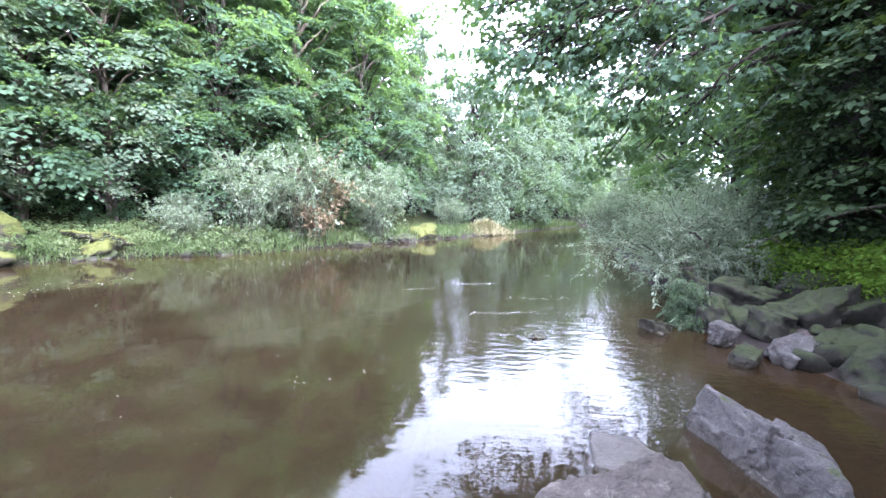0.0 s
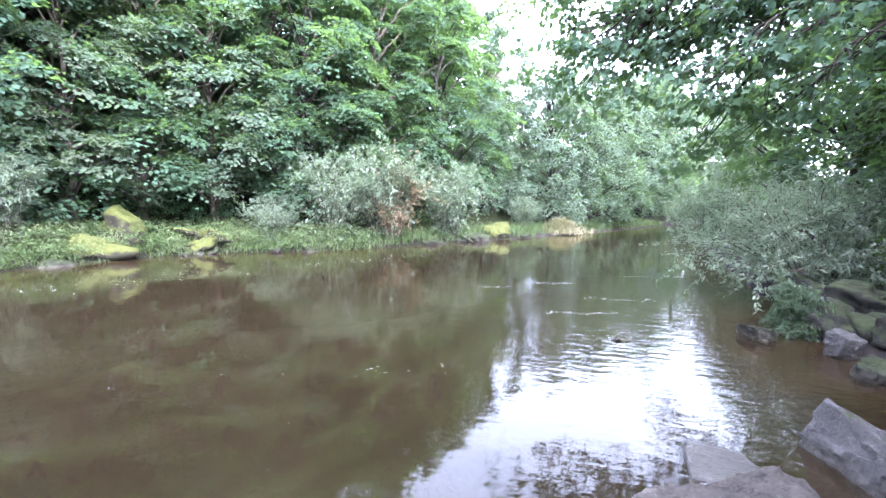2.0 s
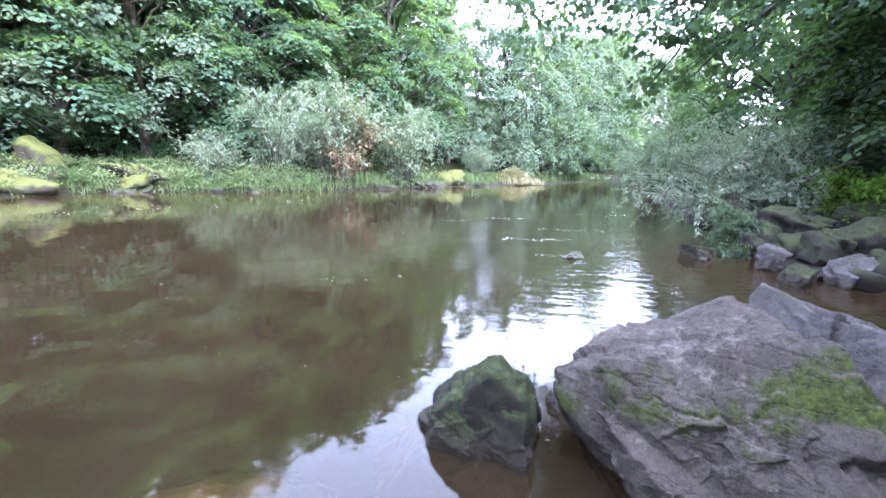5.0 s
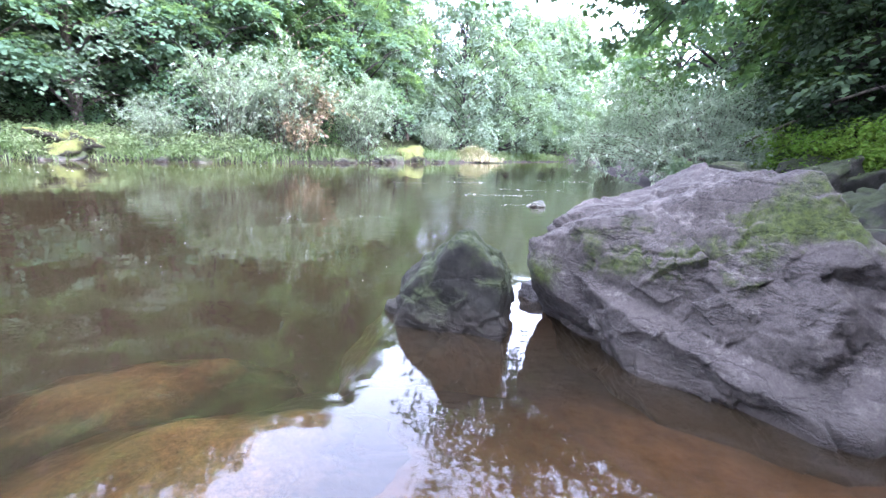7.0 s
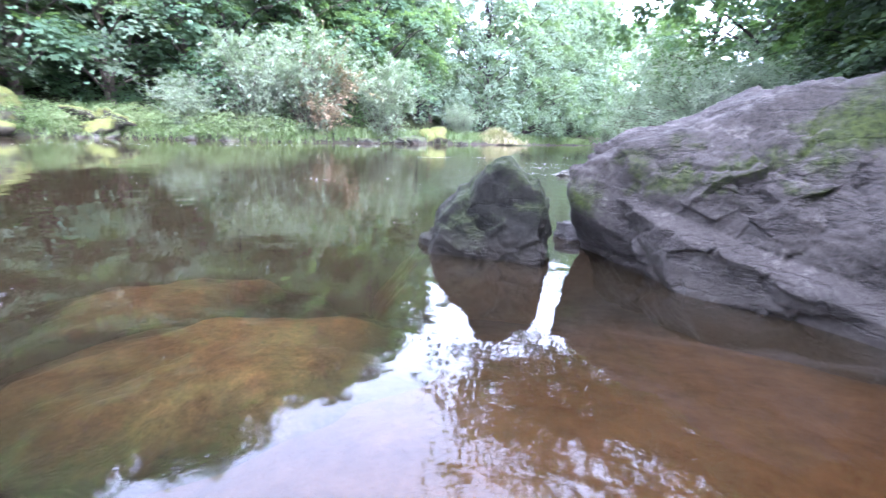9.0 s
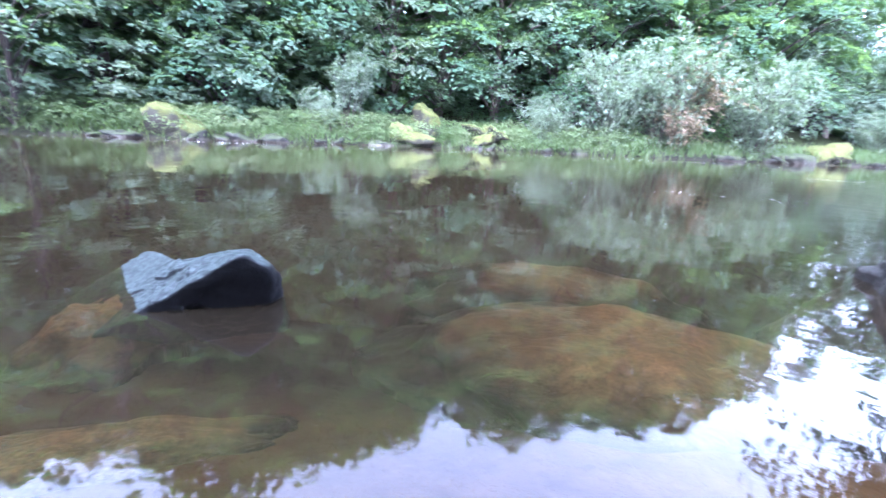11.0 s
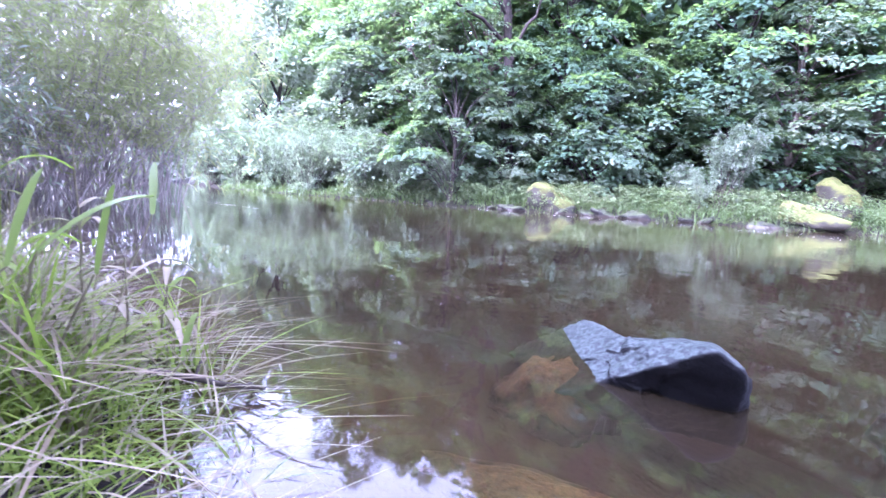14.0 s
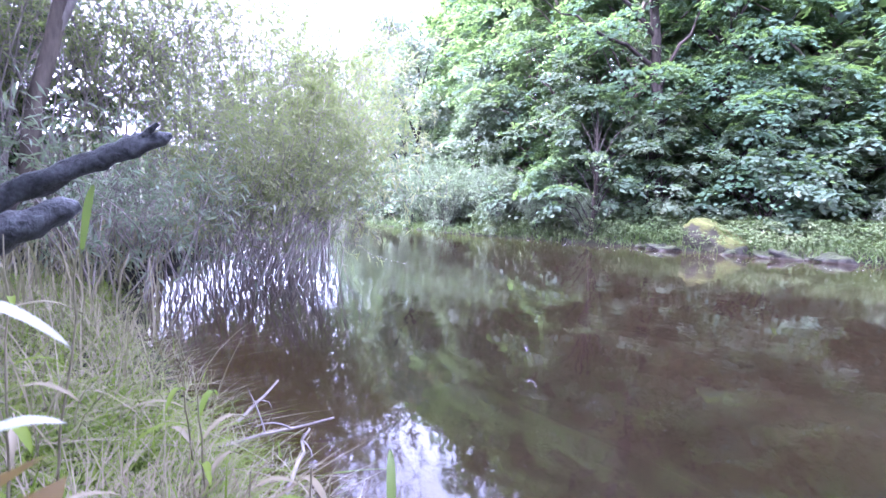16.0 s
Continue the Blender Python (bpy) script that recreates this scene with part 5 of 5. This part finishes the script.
dead_branch([(6.2, 11.4, 1.0), (6.47, 11.17, 1.27), (7.29, 9.43, 2.1), (7.5, 9.0, 2.2)], 0.036, 0.022, "dark fallen branch lying across the ferns", BARK, 51)
dead_branch([(5.75, 11.2, 0.8), (5.47, 11.1, 1.2), (5.15, 11.0, 1.5), (4.8, 10.9, 1.5)], 0.045, 0.02, "dark bare bough arching inside the willow bush", BARK, 52)
dead_branch([(5.7, 11.0, 0.75), (5.2, 10.8, 0.8), (4.7, 10.6, 0.72)], 0.04, 0.018, "dark bare bough arching inside the willow bush", BARK, 53)
for k, (a, b) in enumerate((((-1.72, -1.15, 0.03), (-2.05, -0.85, 0.05)), ((-1.6, -0.75, 0.03), (-1.95, -0.9, 0.04)), ((-1.5, -0.62, 0.04), (-1.42, -0.4, 0.02)), ((-1.9, -1.2, 0.04), (-2.15, -1.2, 0.12)), ((-0.98, -0.12, 0.06), (-1.02, 0.1, 0.02)))):
    dead_branch([a, b], 0.008, 0.004, "pale drift stick washed up in the grass", PALE_BARK if k < 4 else TWIG, 54 + k, "stick", 2)


def reed(x, y, high, seed, label):
    """A single tall reed: thin stalk with a few broad arching leaves."""
    rng = np.random.RandomState(seed)
    root = new("reed")
    tagged(root, label, "reed")
    z = z_at(x, y) - 0.03
    stalk = bent((x, y, z), (x + rng.normal(0, 0.03), y + rng.normal(0, 0.03), z + high), (0, 0, 0), 8, rng, 0.01)
    blade_root = piece("stalk", *tube(stalk, np.linspace(0.0035, 0.0015, 8), 5), DRY_GRASS, root, True)
    for k in range(5):
        a, s = rng.uniform(0, 6.28), stalk[2 + k]
        out, side = np.array([math.cos(a), math.sin(a), 0]), np.array([-math.sin(a), math.cos(a), 0])
        ln, t = rng.uniform(0.12, 0.22), np.linspace(0, 1, 8)
        mid = s + np.outer(t * ln * 0.8, out) + np.outer(ln * (0.7 * t - 0.75 * t * t), [0, 0, 1])
        w = 0.016 * np.sin(np.pi * np.clip(0.12 + 0.88 * t, 0, 1)) ** 0.7 + 0.0005
        rim = np.concatenate([mid - side * w[:, None] * 0.5 + [0, 0, 0.003], mid, mid + side * w[:, None] * 0.5 + [0, 0, 0.003]])
        q = [[r * 8 + i, r * 8 + i + 1, (r + 1) * 8 + i + 1, (r + 1) * 8 + i] for r in range(2) for i in range(7)]
        piece("leaf", rim, q, (GRASS, DRY_GRASS)[(k + seed) % 2], blade_root, True)


for k, (x, y, h) in enumerate(((-1.08, -0.32, 0.5), (-1.02, -0.98, 0.55), (-0.93, -0.76, 0.42), (-1.14, -0.22, 0.36), (-1.3, -0.75, 0.4), (-1.2, -1.3, 0.6), (-1.45, -0.95, 0.38), (-1.05, -0.22, 0.3), (-1.12, -0.16, 0.26), (-1.16, -0.4, 0.34), (-0.98, -0.5, 0.4), (-1.2, -0.55, 0.3), (-1.02, -0.34, 0.22))):
    reed(x, y, h, 70 + k, "tall reed with pale broad leaves in the bank grass")


def broad_leaf(name, label, foot, base, tip, width, material, arch=0.02, category="reed"):
    """A stalk rooted in the bank that carries one broad arching blade."""
    rng = np.random.RandomState(int(abs(base[0]) * 997) + 3)
    root = new(name)
    tagged(root, label, category)
    base, tip = np.array(base, float), np.array(tip, float)
    ground = np.array([foot[0], foot[1], z_at(*foot) - 0.02])
    stalk = piece("stalk", *tube(bent(ground, base, (0, 0, 0.02), 9, rng, 0.008), np.linspace(0.003, 0.0018, 9), 5), DRY_GRASS, root, True)
    t = np.linspace(0, 1, 12)
    mid = base + np.outer(t, tip - base) + np.outer(4 * t * (1 - t) * arch, [0, 0, 1])
    side = unit(np.cross(tip - base, [0.15, 0.1, 1.0]))
    w = width * np.sin(np.pi * np.clip(0.1 + 0.9 * t, 0, 1)) ** 0.6 * 0.5 + 0.0004
    rim = np.concatenate([mid - np.outer(w, side) + [0, 0, width * 0.15], mid, mid + np.outer(w, side) + [0, 0, width * 0.15]])
    q = [[r * 12 + i, r * 12 + i + 1, (r + 1) * 12 + i + 1, (r + 1) * 12 + i] for r in range(2) for i in range(11)]
    piece("leaf", rim, q, material, stalk, True)


PALE_REED = leaf_material("pale_reed_leaf", [(0.2, (0.17, 0.18, 0.13)), (0.6, (0.24, 0.245, 0.19)), (0.95, (0.3, 0.3, 0.24))], rough=0.45, spec=0.4, translucent=0.3)
GREEN_REED = leaf_material("green_reed_leaf", [(0.2, (0.09, 0.14, 0.03)), (0.6, (0.14, 0.19, 0.05)), (0.95, (0.19, 0.23, 0.08))], rough=0.45, spec=0.4, translucent=0.5)
OCHRE_LEAF = leaf_material("ochre_dead_leaf", [(0.2, (0.05, 0.028, 0.010)), (0.6, (0.085, 0.052, 0.013)), (0.95, (0.115, 0.08, 0.02))], rough=0.6, spec=0.2, translucent=0.4)
BROWN_BLADE = leaf_material("withered_blade", [(0.2, (0.06, 0.042, 0.024)), (0.55, (0.12, 0.09, 0.055)), (0.95, (0.22, 0.18, 0.12))], rough=0.6, spec=0.2, translucent=0.35)
cover("grass", np.random.RandomState(81), *scatter(np.random.RandomState(80), 420, -1.35, -0.72, -0.75, 0.0, NEAR, 0.06, 0.42), 0.24, 0.011, 1.3, BROWN_BLADE, "withered brown blades drooping over the bank grass", 7)
cover("grass", np.random.RandomState(83), *scatter(np.random.RandomState(82), 260, -1.3, -0.72, -0.7, -0.02, NEAR, 0.08, 0.4), 0.26, 0.010, 0.8, GRASS, "tall bent green blades in the bank grass", 7)
tall = scatter(np.random.RandomState(77), 260, -2.6, -1.1, -2.8, -1.1, NEAR, 0.05, 0.9)
cover("grass", np.random.RandomState(78), *tall, 0.5, 0.005, 0.9, DRY_GRASS, "tall pale seeding grass below the willows", 6)
for foot, base, tip, width, material, label in (
        ((-0.72, -0.72), (-0.79, -0.64, 0.80), (-0.875, -0.553, 0.728), 0.024, PALE_REED, "pale broad reed leaf bending over the bank grass"),
        ((-0.66, -0.6), (-0.745, -0.55, 0.645), (-0.828, -0.49, 0.66), 0.021, PALE_REED, "pale broad reed leaf bending over the bank grass"),
        ((-1.05, -0.28), (-1.14, -0.21, 0.36), (-1.203, -0.243, 0.48), 0.016, GREEN_REED, "green reed blade standing at the water edge"),
        ((-1.08, -0.95), (-1.10, -0.86, 0.82), (-1.113, -0.842, 0.945), 0.03, GREEN_REED, "yellow-green reed leaf beside the logs"),
        ((-0.80, -0.22), (-0.755, -0.12, 0.33), (-0.85, -0.015, 0.415), 0.022, GREEN_REED, "yellow-green reed blade arching over the grass"),
        ((-0.93, -0.1), (-0.945, -0.03, 0.1), (-0.98, -0.019, 0.185), 0.012, GREEN_REED, "green reed blade standing at the water edge"),
        ((-0.86, -0.22), (-0.86, -0.12, 0.28), (-0.88, -0.1, 0.43), 0.014, GREEN_REED, "green reed blade standing in the grass"),
        ((-0.78, -0.3), (-0.79, -0.2, 0.3), (-0.86, -0.2, 0.45), 0.014, GREEN_REED, "green reed blade standing in the grass")):
    broad_leaf("reed", label, foot, base, tip, width, material)


def dead_leaves(name, label, x, y, z, count, size, seed):
    """A sprig of lobed dead leaves caught on the grass."""
    rng = np.random.RandomState(seed)
    root = new(name)
    tagged(root, label, "leaves")
    ground = z_at(x, y)
    piece("stalk", *tube(bent((x, y, ground - 0.02), (x, y, z), (0.01, 0, 0), 6, rng, 0.01), np.linspace(0.003, 0.0015, 6), 5), TWIG, root, True)
    for k in range(count):
        a = rng.uniform(0, 6.28)
        v, f = lobed_leaves(np.array([[x, y, z - 0.01 * k]]), np.array([[math.cos(a), math.sin(a), rng.uniform(-0.4, 0.2)]]), np.array([[rng.normal(0, 0.3), rng.normal(0, 0.3), 1.0]]), [size * rng.uniform(0.8, 1.2)], [size * rng.uniform(0.8, 1.1)])
        piece("leaf", v, f, OCHRE_LEAF, root)


dead_leaves("sprig", "sprig of ochre-brown lobed leaves among the bank grass", -0.745, -0.46, 0.64, 5, 0.075, 61)
dead_leaves("sprig", "curled orange-brown dead leaves at the water edge", -1.4, -0.69, 0.10, 4, 0.09, 62)


# ---- foam flecks drifting on the current ----
def foam():
    rng = np.random.RandomState(31)
    flecks = []
    for _ in range(330):
        t = rng.uniform(-0.35, 1)
        flecks.append((-13.4 + 9.5 * t + rng.normal(0, 0.4), 2.6 + 14.5 * t + rng.normal(0, 0.4), rng.uniform(0.005, 0.013), 1.6, 0.9))
    for _ in range(70):
        flecks.append((rng.normal(-2.0, 2.6), rng.normal(10, 3.5), rng.uniform(0.002, 0.005), 2.6, 0.0))
    for _ in range(16):
        flecks.append((rng.normal(-0.8, 1.0), rng.normal(4.6, 1.0), rng.uniform(0.0012, 0.003), 2.2, 0.0))
    # broken white lines where the current folds: start, end, how many flecks, their size
    for x0, y0, x1, y1, count, size in ((-1.75, 5.35, -1.1, 5.55, 12, 0.008), (-1.0, 5.66, -0.6, 5.76, 10, 0.008), (0.3, 8.8, 1.5, 9.15, 50, 0.013), (0.75, 7.5, 1.3, 7.62, 26, 0.010), (-0.2, 11.7, 0.9, 12.0, 44, 0.016), (-1.5, 10.8, -0.6, 11.0, 26, 0.014),
                                        (1.0, 10.3, 2.4, 10.5, 40, 0.014), (2.2, 13.5, 3.8, 14.0, 40, 0.018), (-7.9, -4.6, -6.6, -3.3, 60, 0.013), (-7.2, -4.7, -6.0, -3.6, 50, 0.012), (-8.8, -4.2, -7.4, -2.6, 50, 0.014)):
        for _ in range(count):
            t = rng.uniform(0, 1)
            flecks.append((x0 + (x1 - x0) * t + rng.normal(0, 0.02), y0 + (y1 - y0) * t + rng.normal(0, 0.07) + 0.04 * math.sin(t * 9), size * rng.uniform(0.15, 0.55), rng.uniform(1.5, 5.0), math.atan2(y1 - y0, x1 - x0)))
    vs, fs, n = [], [], 7
    a = np.linspace(0, 2 * np.pi, n, endpoint=False)
    for k, (x, y, s, long, turn) in enumerate(flecks):
        r = s * rng.uniform(0.5, 1.2, n)
        u, w = np.cos(a) * r * long, np.sin(a) * r
        ring = np.stack([x + u * math.cos(turn) - w * math.sin(turn), y + u * math.sin(turn) + w * math.cos(turn), np.full(n, 0.003)], 1)
        vs.append(np.concatenate([ring, [[x, y, 0.0045]]]))
        fs += [[k * (n + 1) + i, k * (n + 1) + (i + 1) % n, k * (n + 1) + n] for i in range(n)]
    tagged(piece("foam", np.concatenate(vs), np.array(fs), FOAM), "white foam flecks drifting on the river", "foam", kind="stuff")


foam()


# small broken stones between the rocks of the shore
RS = np.random.RandomState(41)
for k in range(34):
    x, y = RS.uniform(4.3, 7.6), RS.uniform(5.6, 9.6)
    if in_river(np.array([x]), np.array([y]))[0] and RS.rand() < 0.6:
        continue
    s = RS.uniform(0.16, 0.5)
    rock("rock", x, y, z_at(x, y) + s * 0.12, (s * 1.3, s, s * 0.7), GRIT_DARK, "broken stone among the rocks of the shore", 200 + k, RS.uniform(0, 360), (RS.uniform(-12, 12), RS.uniform(-12, 12)), level=3, group="shore stones")
for k in range(26):
    t = RS.uniform(0, 1)
    i = RS.randint(4, 12)
    (ax, ay), (bx, by) = FAR[i], FAR[i + 1]
    s = RS.uniform(0.25, 0.7)
    rock("rock", ax + (bx - ax) * t, ay + (by - ay) * t, 0.02, (s * 1.4, s, s * 0.5), GRIT_BLACK, "low stone along the far water edge", 300 + k, RS.uniform(0, 360), level=3, group="far shore stones")
